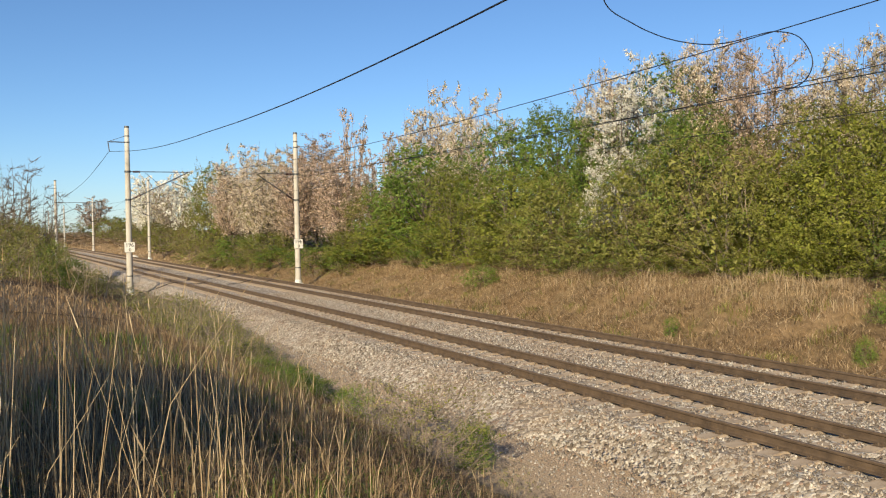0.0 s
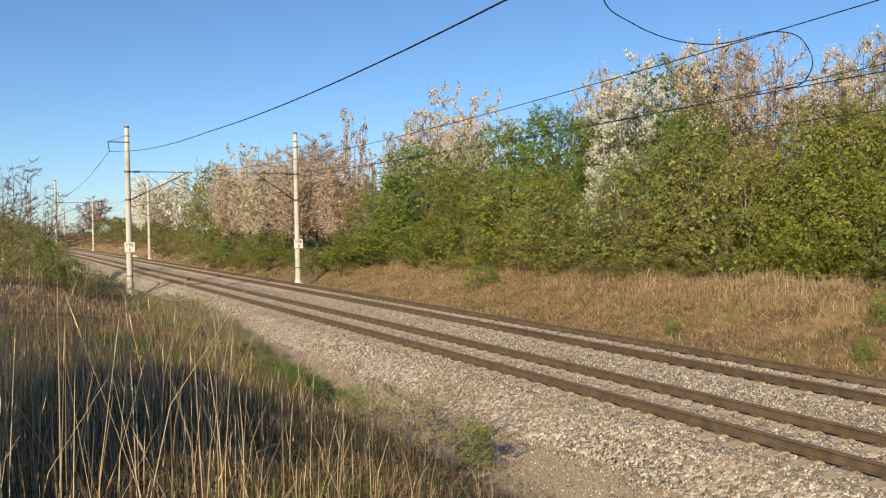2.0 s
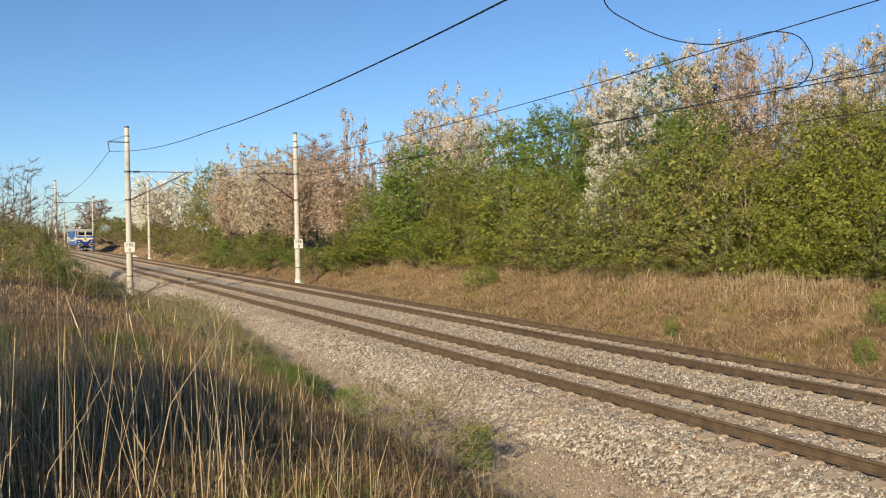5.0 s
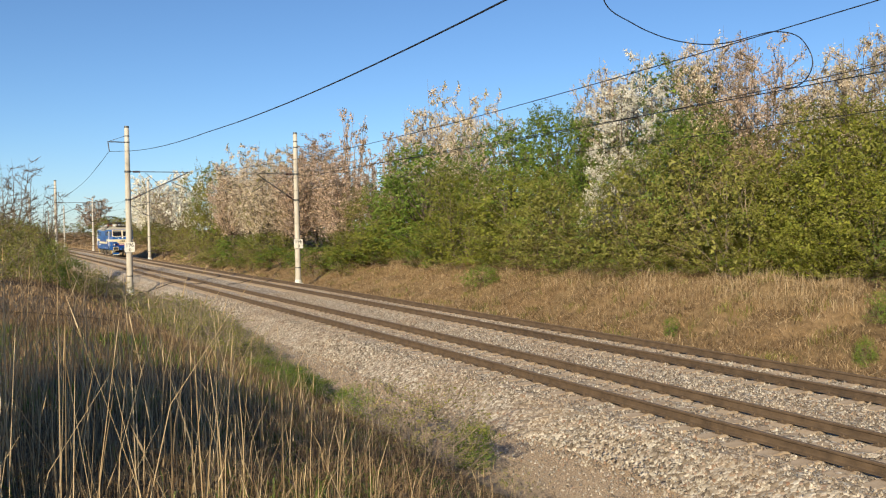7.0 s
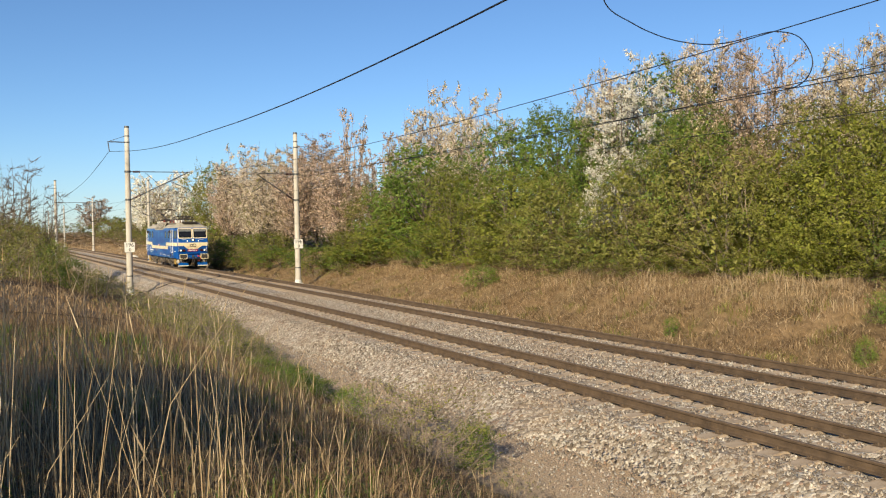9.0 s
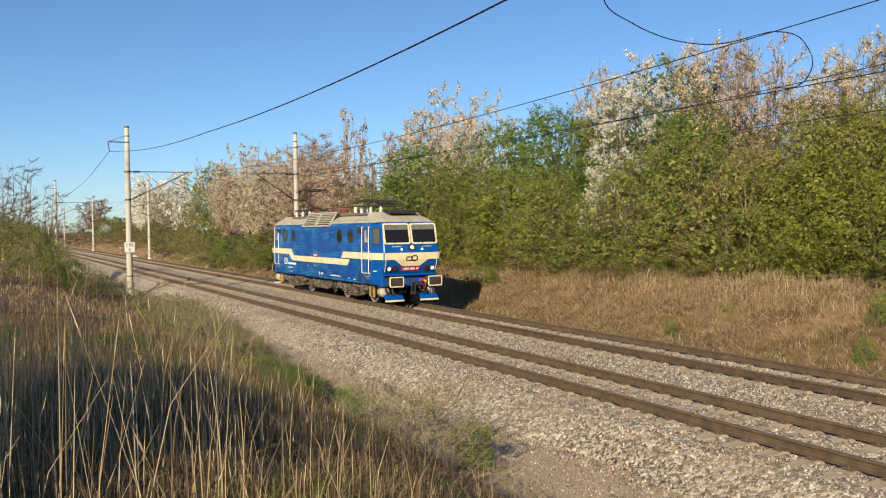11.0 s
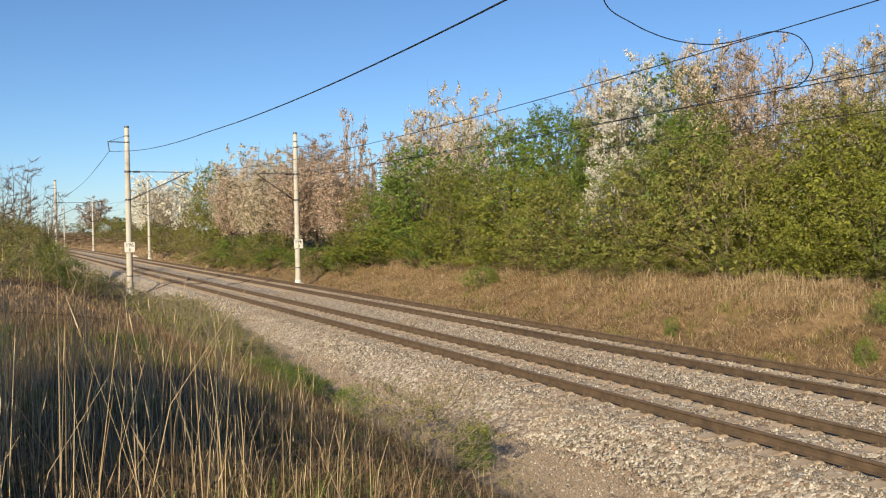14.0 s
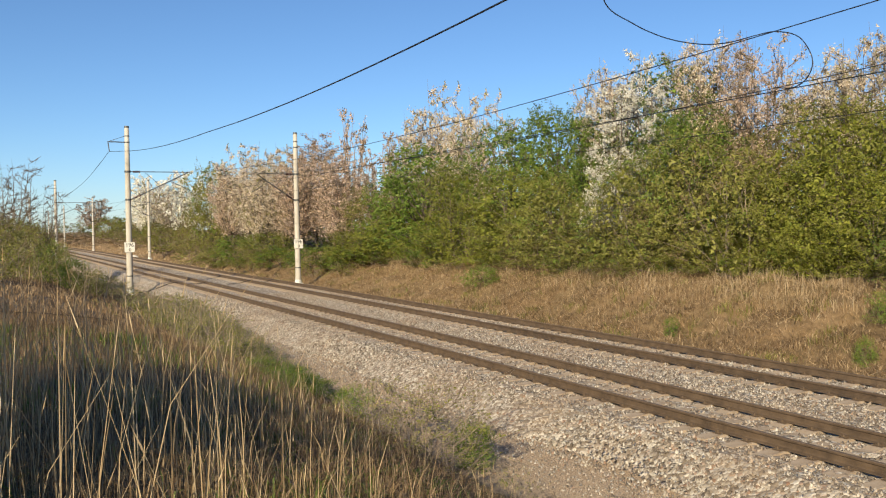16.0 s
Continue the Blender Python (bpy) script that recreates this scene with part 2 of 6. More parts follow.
def strand(points, r, mat, name, parent=None, sides=5):
    """A wire as a thin tube through the points."""
    pts = [Vector(p) for p in points]
    vs, fs = [], []
    for i, p in enumerate(pts):
        d = (pts[min(i + 1, len(pts) - 1)] - pts[max(i - 1, 0)]).normalized()
        u = d.cross(Vector((0.13, 0.07, 1))).normalized()
        w = d.cross(u)
        for k in range(sides):
            a = 2 * math.pi * k / sides
            vs.append(p + (u * math.cos(a) + w * math.sin(a)) * r)
    for i in range(len(pts) - 1):
        for k in range(sides):
            k2 = (k + 1) % sides
            fs.append((i * sides + k, i * sides + k2, (i + 1) * sides + k2, (i + 1) * sides + k))
    return put(name, mesh_of(name, vs, fs, mat, True), parent)


def words(name, text, size, mat, parent, m, label=""):
    cu = bpy.data.curves.new(name, "FONT")
    cu.body, cu.size, cu.align_x, cu.align_y, cu.extrude = text, size, "CENTER", "CENTER", 0.003
    tmp = new(name + "_curve", cu)
    me = bpy.data.meshes.new_from_object(tmp.evaluated_get(bpy.context.evaluated_depsgraph_get()))
    bpy.data.objects.remove(tmp)
    me.materials.clear()
    me.materials.append(mat)
    ob = put(name, me, parent, label)
    ob.matrix_local = m
    return ob


# ---- the railway's line: x runs with the tracks, a very gentle S-bend far off ----
GRID = np.arange(-420.0, 101.0, 0.5)


def bend(s):
    near = np.clip(s, -120, 40)
    far = np.clip(-120 - s, 0, 220)
    return -0.00047365 * near - 2.843e-6 * near ** 2 + 0.0006 * far - 4.0e-6 * far ** 2


HEAD = bend(GRID)
YC = np.cumsum(np.sin(HEAD)) * 0.5
YC = YC - np.interp(0, GRID, YC) + 15.581


def yc(x):
    """The far track's centre line."""
    x = np.asarray(x, dtype=float)
    return np.interp(x, GRID, YC) + np.minimum(x + 420, 0) * math.sin(HEAD[0]) + np.maximum(x - 100, 0) * math.sin(HEAD[-1])


GAP = 4.237
FOOT_X = [-400, -110, -57, -40, -33, -24, -18, -11, 0, 60]
FOOT_U = [-8.2, -8.2, -7.9, -7.6, -7.5, -8.2, -8.6, -8.9, -9.0, -9.0]


def ground_z(x, y):
    """Height of the ground: cutting banks either side of the track bed."""
    x, y = np.asarray(x, dtype=float), np.asarray(y, dtype=float)
    u = y - yc(x)
    foot = np.interp(x, FOOT_X, FOOT_U)
    rise = (foot - u) * np.interp(x, [-70, -32, -14], [0.5, 0.58, 1.0])
    near = np.interp(rise, [0, 0.5, 2.0, 4.2, 6.0, 9.0, 30, 400], [-0.75, -0.62, 0.15, 1.28, 1.66, 1.8, 2.2, 3.0])
    far = np.interp(u, [2.5, 3.8, 4.9, 6.2, 8.3, 9.4, 14, 40, 600], [-0.72, -0.68, -0.45, 0.15, 1.0, 1.15, 1.35, 1.6, 4.0])
    z = np.where(u < -3, near, far)
    bumps = np.where(u < -3, 0.5, 1.7) * (0.10 * np.sin(x * 1.3 + 2 * np.sin(y * 0.8)) * np.sin(y * 1.7 + 1.1 * np.sin(x * 0.5)) + 0.06 * np.sin(x * 3.1 + y) * np.sin(y * 3.7 - x * 0.6))
    amount = np.clip(np.where(u < -3, foot - u - 0.2, u - 4.0) / 1.5, 0.12, 1) * np.exp(-np.abs(u) / 200)
    return z + bumps * amount


def spaced(stops):
    out = []
    for (a, step), (b, _) in zip(stops, stops[1:]):
        out += list(np.arange(a, b, step))
    return np.array(out + [stops[-1][0]])


def build_ground():
    xs = spaced([(-3500, 300), (-800, 40), (-320, 8), (-120, 2), (-60, 0.5), (8, 4), (80, 60), (600, 400), (2600, 1)])
    us = spaced([(-3000, 300), (-600, 60), (-120, 10), (-40, 2), (-20, 0.4), (-5, 2.0), (2, 0.4), (12, 3), (48, 20), (200, 120), (800, 500), (3300, 1)])
    X, U = np.meshgrid(xs, us, indexing="ij")
    Y = U + np.interp(X, [-3500, -420, 100, 2600], [float(yc(-420)), float(yc(-420)), float(yc(100)), float(yc(100))]) * (np.abs(X + 160) > 261) + yc(X) * (np.abs(X + 160) <= 261)
    Z = ground_z(X, Y)
    a, b = X.shape
    vs = np.stack([X, Y, Z], -1).reshape(-1, 3)
    i = np.arange(a * b).reshape(a, b)
    fs = np.stack([i[:-1, :-1], i[1:, :-1], i[1:, 1:], i[:-1, 1:]], -1).reshape(-1, 4)
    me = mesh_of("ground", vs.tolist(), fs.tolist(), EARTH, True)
    u = Y - yc(X)
    foot = np.interp(X, FOOT_X, FOOT_U)
    sand = np.where(u < -3, np.clip((u - foot + 0.5) / 0.7, 0, 1), np.clip((3.6 - u) / 0.8, 0, 1) * 0.8)
    me.attributes.new("sand", "FLOAT", "POINT").data.foreach_set("value", sand.ravel().astype(np.float32))
    # mask of the shade painted on the near bank
    bank_shade = np.clip((foot - u - 1.0) / 2.0, 0, 1) * np.clip((X + 75) / 30, 0, 1) * (u < -3)
    me.attributes.new("bank_shade", "FLOAT", "POINT").data.foreach_set("value", bank_shade.ravel().astype(np.float32))
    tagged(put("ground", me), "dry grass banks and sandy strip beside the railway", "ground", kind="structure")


build_ground()
LIMIT = (-400, 90)


def bed_z(u):
    """Height of the ballast across both tracks."""
    return np.interp(u, [-6.95, -6.75, -5.9, -5.6, -2.85, -2.1, -1.35, 1.45, 1.7, 2.6, 2.75], [-0.95, -0.74, -0.24, -0.215, -0.225, -0.27, -0.225, -0.215, -0.24, -0.7, -0.95])


def build_ballast():
    xs = spaced([(LIMIT[0], 5), (-100, 1), (-45, 0.25), (5, 2), (LIMIT[1], 1)])
    us = np.concatenate([np.arange(-6.95, 2.75, 0.15), [2.75]])
    X, U = np.meshgrid(xs, us, indexing="ij")
    rng = np.random.default_rng(3)
    Z = bed_z(U) + rng.normal(0, 0.014, X.shape)
    edge = 0.25 * np.sin(X * 0.7) * np.sin(X * 0.23 + 1) * np.clip(-5.9 - U, 0, 1)
    vs = np.stack([X, yc(X) + U + edge, Z], -1).reshape(-1, 3)
    a, b = X.shape
    i = np.arange(a * b).reshape(a, b)
    fs = np.stack([i[:-1, :-1], i[1:, :-1], i[1:, 1:], i[:-1, 1:]], -1).reshape(-1, 4)
    bed = tagged(put("ballast_bed", mesh_of("ballast_bed", vs.tolist(), fs.tolist(), BALLAST)), "bed of grey-brown crushed stone under both tracks", "ballast", kind="structure")
    return bed


build_ballast()


def build_stones():
    """Loose crushed stones over the ballast where it lies near."""
    rng = np.random.default_rng(5)
    count = 130000
    x = 4 - 50 * rng.random(count) ** 1.35
    u = rng.uniform(-8.8, 2.6, count)
    on = (np.abs(u + 4.237) > 0.82) & (np.abs(u) > 0.82) | (rng.random(count) < 0.75)
    on &= (np.abs(np.abs(u + GAP) - 0.7525) > 0.09) & (np.abs(np.abs(u) - 0.7525) > 0.09)
    on &= (u > -6.6) | (rng.random(count) < np.clip(1.0 + (u + 6.9) * 0.4, 0.35, 1))
    phase = (x - LIMIT[0] - 1) % 0.61
    on_sleeper = (np.minimum(phase, 0.61 - phase) < 0.15) & ((np.abs(u) < 1.32) | (np.abs(u + GAP) < 1.32))
    on &= ~on_sleeper | (rng.random(count) < 0.06)
    x, u = x[on], u[on]
    y = yc(x) + u
    z = np.where(u < -6.75, ground_z(x, y) + 0.005, bed_z(u) + 0.008)
    k = len(x)
    r = rng.uniform(0.014, 0.031, k) * np.where(u < -7.1, rng.uniform(0.45, 1.0, k), 1)
    base = np.array([[1, 0, 0], [0, 1, 0], [-1, 0, 0], [0, -1, 0], [0, 0, 1.7]])
    P = base[None] * r[:, None, None] * rng.uniform(0.6, 1.35, (k, 5, 1))
    P = P + rng.normal(0, 0.22, (k, 5, 3)) * r[:, None, None]
    a = rng.uniform(0, 6.28, k)
    c, s = np.cos(a)[:, None], np.sin(a)[:, None]
    tilt = rng.uniform(-0.7, 0.7, k)[:, None]
    px, py, pz = P[..., 0], P[..., 1], P[..., 2]
    py, pz = py * np.cos(tilt) - pz * np.sin(tilt), py * np.sin(tilt) + pz * np.cos(tilt)
    P = np.stack([px * c - py * s + x[:, None], px * s + py * c + y[:, None], pz + z[:, None]], -1)
    tri = np.array([[0, 1, 4], [1, 2, 4], [2, 3, 4], [3, 0, 4]])
    F = (tri[None] + 5 * np.arange(k)[:, None, None]).reshape(-1)
    me = bpy.data.meshes.new("ballast_stones")
    me.vertices.add(5 * k), me.loops.add(len(F)), me.polygons.add(4 * k)
    me.vertices.foreach_set("co", P.astype(np.float32).ravel())
    me.loops.foreach_set("vertex_index", F.astype(np.int32))
    me.polygons.foreach_set("loop_start", np.arange(0, len(F), 3, dtype=np.int32))
    me.materials.append(STONES)
    me.update(calc_edges=True)
    tagged(put("ballast_stones", me), "loose crushed grey and reddish ballast stones", "stones", kind="stuff")


build_stones()


def rail_mesh(centre, side):
    """One rail: foot, web and head swept along the line."""
    half = [(0.075, -0.172), (0.075, -0.16), (0.02, -0.142), (0.009, -0.13), (0.009, -0.05), (0.034, -0.038), (0.036, -0.008), (0.028, 0.0)]
    prof = half + [(-a, b) for a, b in half[::-1]]
    xs = np.concatenate([np.arange(LIMIT[0], -60, 4.0), np.arange(-60, 8, 1.0), np.arange(8, LIMIT[1] + 1, 4.0)])
    k = len(prof)
    vs, fs, idx = [], [], []
    for x in xs:
        y = float(yc(x)) + centre + side
        vs += [(x, y + a, b) for a, b in prof]
    for i in range(len(xs) - 1):
        for j in range(k):
            j2 = (j + 1) % k
            fs.append((i * k + j, (i + 1) * k + j, (i + 1) * k + j2, i * k + j2))
            idx.append(1 if j == len(half) - 1 or j in (len(half) - 2, len(half)) else 0)
    return mesh_of("rail", vs, fs, [RUST, RAILTOP], index=idx)


def sleeper_mesh():
    bm = bmesh.new()
    prism(bm, [(-1.3, -0.20), (-1.3, -0.02), (-0.95, 0.0), (-0.55, 0.0), (-0.4, -0.03), (0.4, -0.03), (0.55, 0.0), (0.95, 0.0), (1.3, -0.02), (1.3, -0.20)], "x", -0.125, 0.125)
    me = bpy.data.meshes.new("sleeper")
    bm.to_mesh(me)
    bm.free()
    me.materials.append(SLEEPER)
    return me


def clip_mesh():
    """Base plate, clip bolts and pads that hold a rail on its sleeper."""
    bm = bmesh.new()
    for s in (-1, 1):
        box(bm, -0.08, 0.08, s * 0.7525 - 0.17, s * 0.7525 + 0.17, 0.0, 0.012)
        for t in (-1, 1):
            rod(bm, (0, s * 0.7525 + t * 0.12, 0), (0, s * 0.7525 + t * 0.12, 0.06), 0.022, 0.018, 6)
            box(bm, -0.05, 0.05, s * 0.7525 + t * 0.095 - 0.035, s * 0.7525 + t * 0.095 + 0.035, 0.012, 0.034)
    me = bpy.data.meshes.new("fastening")
    bm.to_mesh(me)
    bm.free()
    me.materials.append(RUST)
    return me


SLEEPER_ME, CLIP_ME = sleeper_mesh(), clip_mesh()


def build_track(name, centre, label):
    track = tagged(new(name), label, "railway track", kind="structure")
    for side in (-0.7525, 0.7525):
        put("rail", rail_mesh(centre, side), track, "rust-brown steel rail with worn top")
    rng = random.Random(int(centre * 10))
    rest_v, rest_f = [], []
    sv = [v.co.copy() for v in SLEEPER_ME.vertices]
    sf = [tuple(p.vertices) for p in SLEEPER_ME.polygons]
    x = LIMIT[0] + 1
    while x < LIMIT[1] - 1:
        x += 0.61
        y = float(yc(x)) + centre
        turn = math.degrees(float(bend(x))) + rng.uniform(-0.5, 0.5)
        m = pose(x, y, -0.184, rz=turn)
        if -92 < x < 3:
            s = put("sleeper", SLEEPER_ME, track)
            s.matrix_local = m
            if -40 < x:
                c = put("fastening", CLIP_ME, s)
        else:
            k = len(rest_v)
            rest_v += [m @ v for v in sv]
            rest_f += [tuple(k + i for i in f) for f in sf]
    tagged(put("distant_sleepers", mesh_of("distant_sleepers", rest_v, rest_f, SLEEPER), track), kind="stuff")
    return track


build_track("railway_track_1", -GAP, "rusty rails on dusty concrete sleepers in ballast")
build_track("railway_track_2", 0.0, "rusty rails on concrete sleepers along the far bank")


# ---- overhead line ----
def insulator(bm, a, b, r, rings=4):
    a, b = Vector(a), Vector(b)
    d = b - a
    for i in range(rings):
        c = a + d * (i + 0.5) / rings
        h = d.normalized() * (d.length / rings * 0.35)
        rod(bm, c - h, c + h, r * 0.75, r, 8)
    rod(bm, a, b, r * 0.45, None, 6)


def build_mast(x, u, side, feeder, sign, lean=0.0):
    """A round tapered concrete mast; side: +1 if its track lies towards +y. The origin is at its foot."""
    y = float(yc(x)) + u
    z0 = float(ground_z(x, y)) if abs(u) > 3.5 else -0.55
    top = 9.85 - z0
    mast = tagged(new("catenary_mast"), "pale round concrete catenary mast with steel cantilever arm" + (" and kilometre plate" if sign else ""), "railway mast", "masts along the line")
    mast.matrix_basis = pose(x, y, z0, ry=lean, rz=math.degrees(float(bend(x))))
    bm = bmesh.new()
    turned(bm, (0, 0, -0.4), (0, 0, 1), [(0, 0.21), (0.4, 0.205), (top - 2, 0.155), (top + 0.4, 0.14)], 18)
    part("pole", bm, CONCRETE, mast, smooth=True)
    bm = bmesh.new()
    rod(bm, (0, 0, top), (0, 0, top + 0.12), 0.155, 0.14, 16)
    part("cap", bm, STEEL, mast, "dark steel cap")
    bm = bmesh.new()
    box(bm, -0.3, 0.3, -0.3, 0.3, -0.5, 0.12, 0.05)
    rod(bm, (0, 0, 0.12), (0, 0, 0.36), 0.27, 0.21, 12)
    part("footing", bm, PALE, mast, "whitewashed concrete footing")
    h = lambda v: v - z0
    reach = abs(u) - 0.2 if u > 0 else abs(u + GAP) - 0.1
    bm = bmesh.new()
    rod(bm, (0, side * 0.15, h(7.08)), (0, side * (reach + 0.2), h(7.12)), 0.028)
    rod(bm, (0, side * 0.15, h(5.3)), (0, side * reach, h(7.05)), 0.035)
    rod(bm, (0, side * reach * 0.28, h(7.08)), (0, side * reach * 0.55, h(6.2)), 0.016)
    rod(bm, (0, side * reach * 0.72, h(6.5)), (0, side * (reach + 0.35), h(5.85)), 0.02)
    rod(bm, (0, side * (reach + 0.35), h(5.85)), (0, side * (reach - 0.1), h(5.56)), 0.014)
    for zz in (7.08, 5.3):
        rod(bm, (0, 0, h(zz) - 0.06), (0, 0, h(zz) + 0.06), 0.19, None, 14)
    part("cantilever_arm", bm, STEEL, mast, "dark steel tube cantilever")
    bm = bmesh.new()
    insulator(bm, (0, side * 0.3, h(7.08)), (0, side * 0.75, h(7.09)), 0.075)
    part("insulator", bm, CERAMIC, mast, "brown ribbed insulator")
    bm = bmesh.new()
    d = (Vector((0, side * reach, h(7.05))) - Vector((0, side * 0.15, h(5.3)))).normalized()
    p = Vector((0, side * 0.15, h(5.3)))
    insulator(bm, p + d * 0.2, p + d * 0.7, 0.075)
    part("insulator", bm, CERAMIC, mast, "brown ribbed insulator")
    for zz in (1.15, 3.1):
        bm = bmesh.new()
        rod(bm, (0, 0, zz), (0, 0, zz + 0.07), 0.208, None, 16)
        part("band", bm, STEEL, mast)
    bm = bmesh.new()
    rod(bm, (0, 0, h(9.3)), (0, 0, h(9.36)), 0.16, None, 14)
    rod(bm, (0, 0, h(8.9)), (0, 0, h(8.97)), 0.165, None, 14)
    if feeder:
        o = -side
        rod(bm, (0, o * 0.1, h(8.94)), (0, o * 1.15, h(8.94)), 0.035)
        rod(bm, (0, o * 0.1, h(9.33)), (0, o * 1.05, h(8.98)), 0.015)
        rod(bm, (0, o * 1.13, h(8.94)), (0, o * 1.05, h(8.3)), 0.03)
    else:
        rod(bm, (0, 0.1, h(9.0)), (0, 1.0, h(9.0)), 0.02)
        rod(bm, (0, 0.95, h(9.15)), (0, 0.95, h(8.6)), 0.025)
    part("feeder_bracket", bm, STEEL, mast)
    if sign:
        bm = bmesh.new()
        box(bm, 0.2, 0.222, -0.31, 0.31, h(1.97), h(2.6), 0.004)
        plate = part("kilometre_plate", bm, WHITE, mast, "white kilometre plate reading 196 over 0")
        for zz in (2.02, 2.5):
            bm = bmesh.new()
            box(bm, 0.15, 0.2, -0.16, 0.16, h(zz), h(zz + 0.04))
            part("clamp", bm, STEEL, mast)
        face = pose(0.224, 0, h(2.42), 90, 0, 90)
        words("kilometre", "196", 0.34, BLACK, plate, face)
        words("hectometre", "0", 0.30, BLACK, plate, pose(0.224, 0.02, h(2.12), 90, 0, 90))
    return mast


MASTS = [62, 5, -57.3, -120, -178, -235, -292, -349]
for mx in MASTS:
    build_mast(mx, -8.0, 1, True, mx == -57.3)
for mx in [62, 5, -56.9, -117.2, -177.5, -232, -289, -346]:
    build_mast(mx, 2.95, -1, False, mx == -56.9, -1.0 if mx == -56.9 else 0.0)


def wire_between(name, label, u_of, z_mast, sag, r, stagger=0.0, masts=MASTS):
    line = tagged(new(name), label, "overhead wire", "overhead line wires")
    for i, (a, b) in enumerate(zip(masts, masts[1:])):
        pts = []
        for k in range(25):
            f = k / 24
            x = a + (b - a) * f
            st = stagger * (1 - 2 * f) * (1 if i % 2 else -1)
            pts.append((x, float(yc(x)) + u_of + st, z_mast - 4 * sag * f * (1 - f)))
        strand(pts, r, WIRE, "span", line)
    return line


MESSENGER = wire_between("messenger_wire", "dark messenger wire sagging above the railway track", -GAP, 7.12, 0.92, 0.0095)
wire_between("messenger_wire", "dark messenger wire sagging above the railway track", 0.0, 7.12, 0.92, 0.0095)
wire_between("contact_wire", "taut dark contact wire over the rails", -GAP, 5.52, 0.05, 0.009, 0.2)
wire_between("contact_wire", "taut dark contact wire over the rails", 0.0, 5.55, 0.03, 0.009, 0.2)
wire_between("feeder_wire", "heavy dark feeder cable sagging between mast brackets", -9.1, 8.3, 1.45, 0.016, masts=MASTS[2:])


def build_near_feeder():
    line = tagged(new("feeder_wire"), "heavy dark feeder cable sagging past the camera", "overhead wire", "overhead line wires")
    pts = []
    for x in np.arange(-57.3, 24.1, 1.5):
        d = abs(x + 11.5)
        pts.append((x, 5.1 - 0.0163 * (x + 8.3), 5.84 + 0.0021 * d ** 2 - 2.0e-5 * d ** 3 - (0.14 * math.sin(math.pi * (d - 14) / 32) if x < -25.5 and d < 46 else 0)))
    strand(pts, 0.0125, WIRE, "span", line)


build_near_feeder()


def smooth_path(pts, n=8):
    """Catmull-Rom through the points."""
    P = [Vector(p) for p in pts]
    P = [P[0] * 2 - P[1]] + P + [P[-1] * 2 - P[-2]]
    out = []
    for a, b, c, d in zip(P, P[1:], P[2:], P[3:]):
        for k in range(n):
            t = k / n
            out.append(0.5 * (2 * b + (c - a) * t + (2 * a - 5 * b + 4 * c - d) * t * t + (3 * b - a - 3 * c + d) * t ** 3))
    return out + [P[-2]]


def build_jumper():
    """The slack link from the feeder to messenger and contact wire."""
    pts = [(-6.0, 4.6, 6.9), (-7.9, 6.2, 6.75), (-9.6, 7.5, 6.45), (-9.95, 8.3, 6.27), (-10.1, 9.1, 6.15), (-10.2, 9.9, 6.15), (-10.3, 10.6, 6.26), (-10.2, 11.1, 6.4),
           (-9.9, 11.22, 6.41), (-9.5, 11.25, 6.26), (-9.27, 11.25, 5.98), (-9.22, 11.25, 5.75), (-9.34, 11.25, 5.55), (-9.58, 11.25, 5.46), (-9.9, 11.25, 5.5)]
    strand(smooth_path(pts), 0.009, WIRE, "jumper_loop", MESSENGER)


build_jumper()


def build_bond(points, label):
    b = tagged(new("bond_cable"), label, "cable", "rail bond cables")
    strand(smooth_path(points), 0.022, CABLE, "cable", b)


for mx in (-57.3,):
    y0 = float(yc(mx))
    build_bond([(mx, y0 - 7.7, -0.45), (mx + 0.3, y0 - 7.3, -0.6), (mx + 0.3, y0 - 6.3, -0.35), (mx + 0.1, y0 - 5.6, -0.12), (mx, y0 - 5.1, -0.08), (mx, y0 - 4.98, 0.02)], "black bond cable from mast to rail over the ballast")
    build_bond([(mx + 1, y0 - 4.9, -0.1), (mx + 1.1, y0 - 4.2, -0.15), (mx + 1, y0 - 3.6, -0.12), (mx + 1, y0 - 3.45, 0.02)], "black bond cable lying between two rails")
    build_bond([(mx + 2, y0 - 2.3, -0.2), (mx + 2.1, y0 - 1.5, -0.15), (mx + 2.0, y0 - 0.85, 0.0), (mx + 2.2, y0 - 0.7, 0.03)], "black bond cable lying between two rails")
    build_bond([(mx + 2.2, y0 - 0.7, -0.1), (mx + 2.3, y0, -0.16), (mx + 2.2, y0 + 0.7, 0.02)], "black bond cable lying between two rails")

old_wire = tagged(new("fence_wire"), "old rusty fence wire hanging in the dry grass", "wire")
strand(smooth_path([(-9.17, -0.25, 2.56), (-9.26, 0.23, 2.51), (-9.44, 0.60, 2.44), (-9.60, 0.99, 2.35), (-9.77, 1.15, 2.19)]), 0.0035, CABLE, "strand", old_wire)

bm = bmesh.new()
bmesh.ops.create_icosphere(bm, subdivisions=2, radius=0.5)
for v in bm.verts:
    v.co = Vector((v.co.x * 0.8, v.co.y * 1.1, v.co.z * 0.7)) * (1 + 0.15 * noise.noise(v.co * 3))
white_stone = part("marker_stone", bm, PALE, None)
white_stone.matrix_basis = pose(-128, float(yc(-128)) + 2.6, -0.45)
tagged(white_stone, "whitewashed marker stone beside the far track", "stone")


# ---- trees and shrubs ----
def unit(v):
    return v / (np.linalg.norm(v, axis=-1, keepdims=True) + 1e-9)


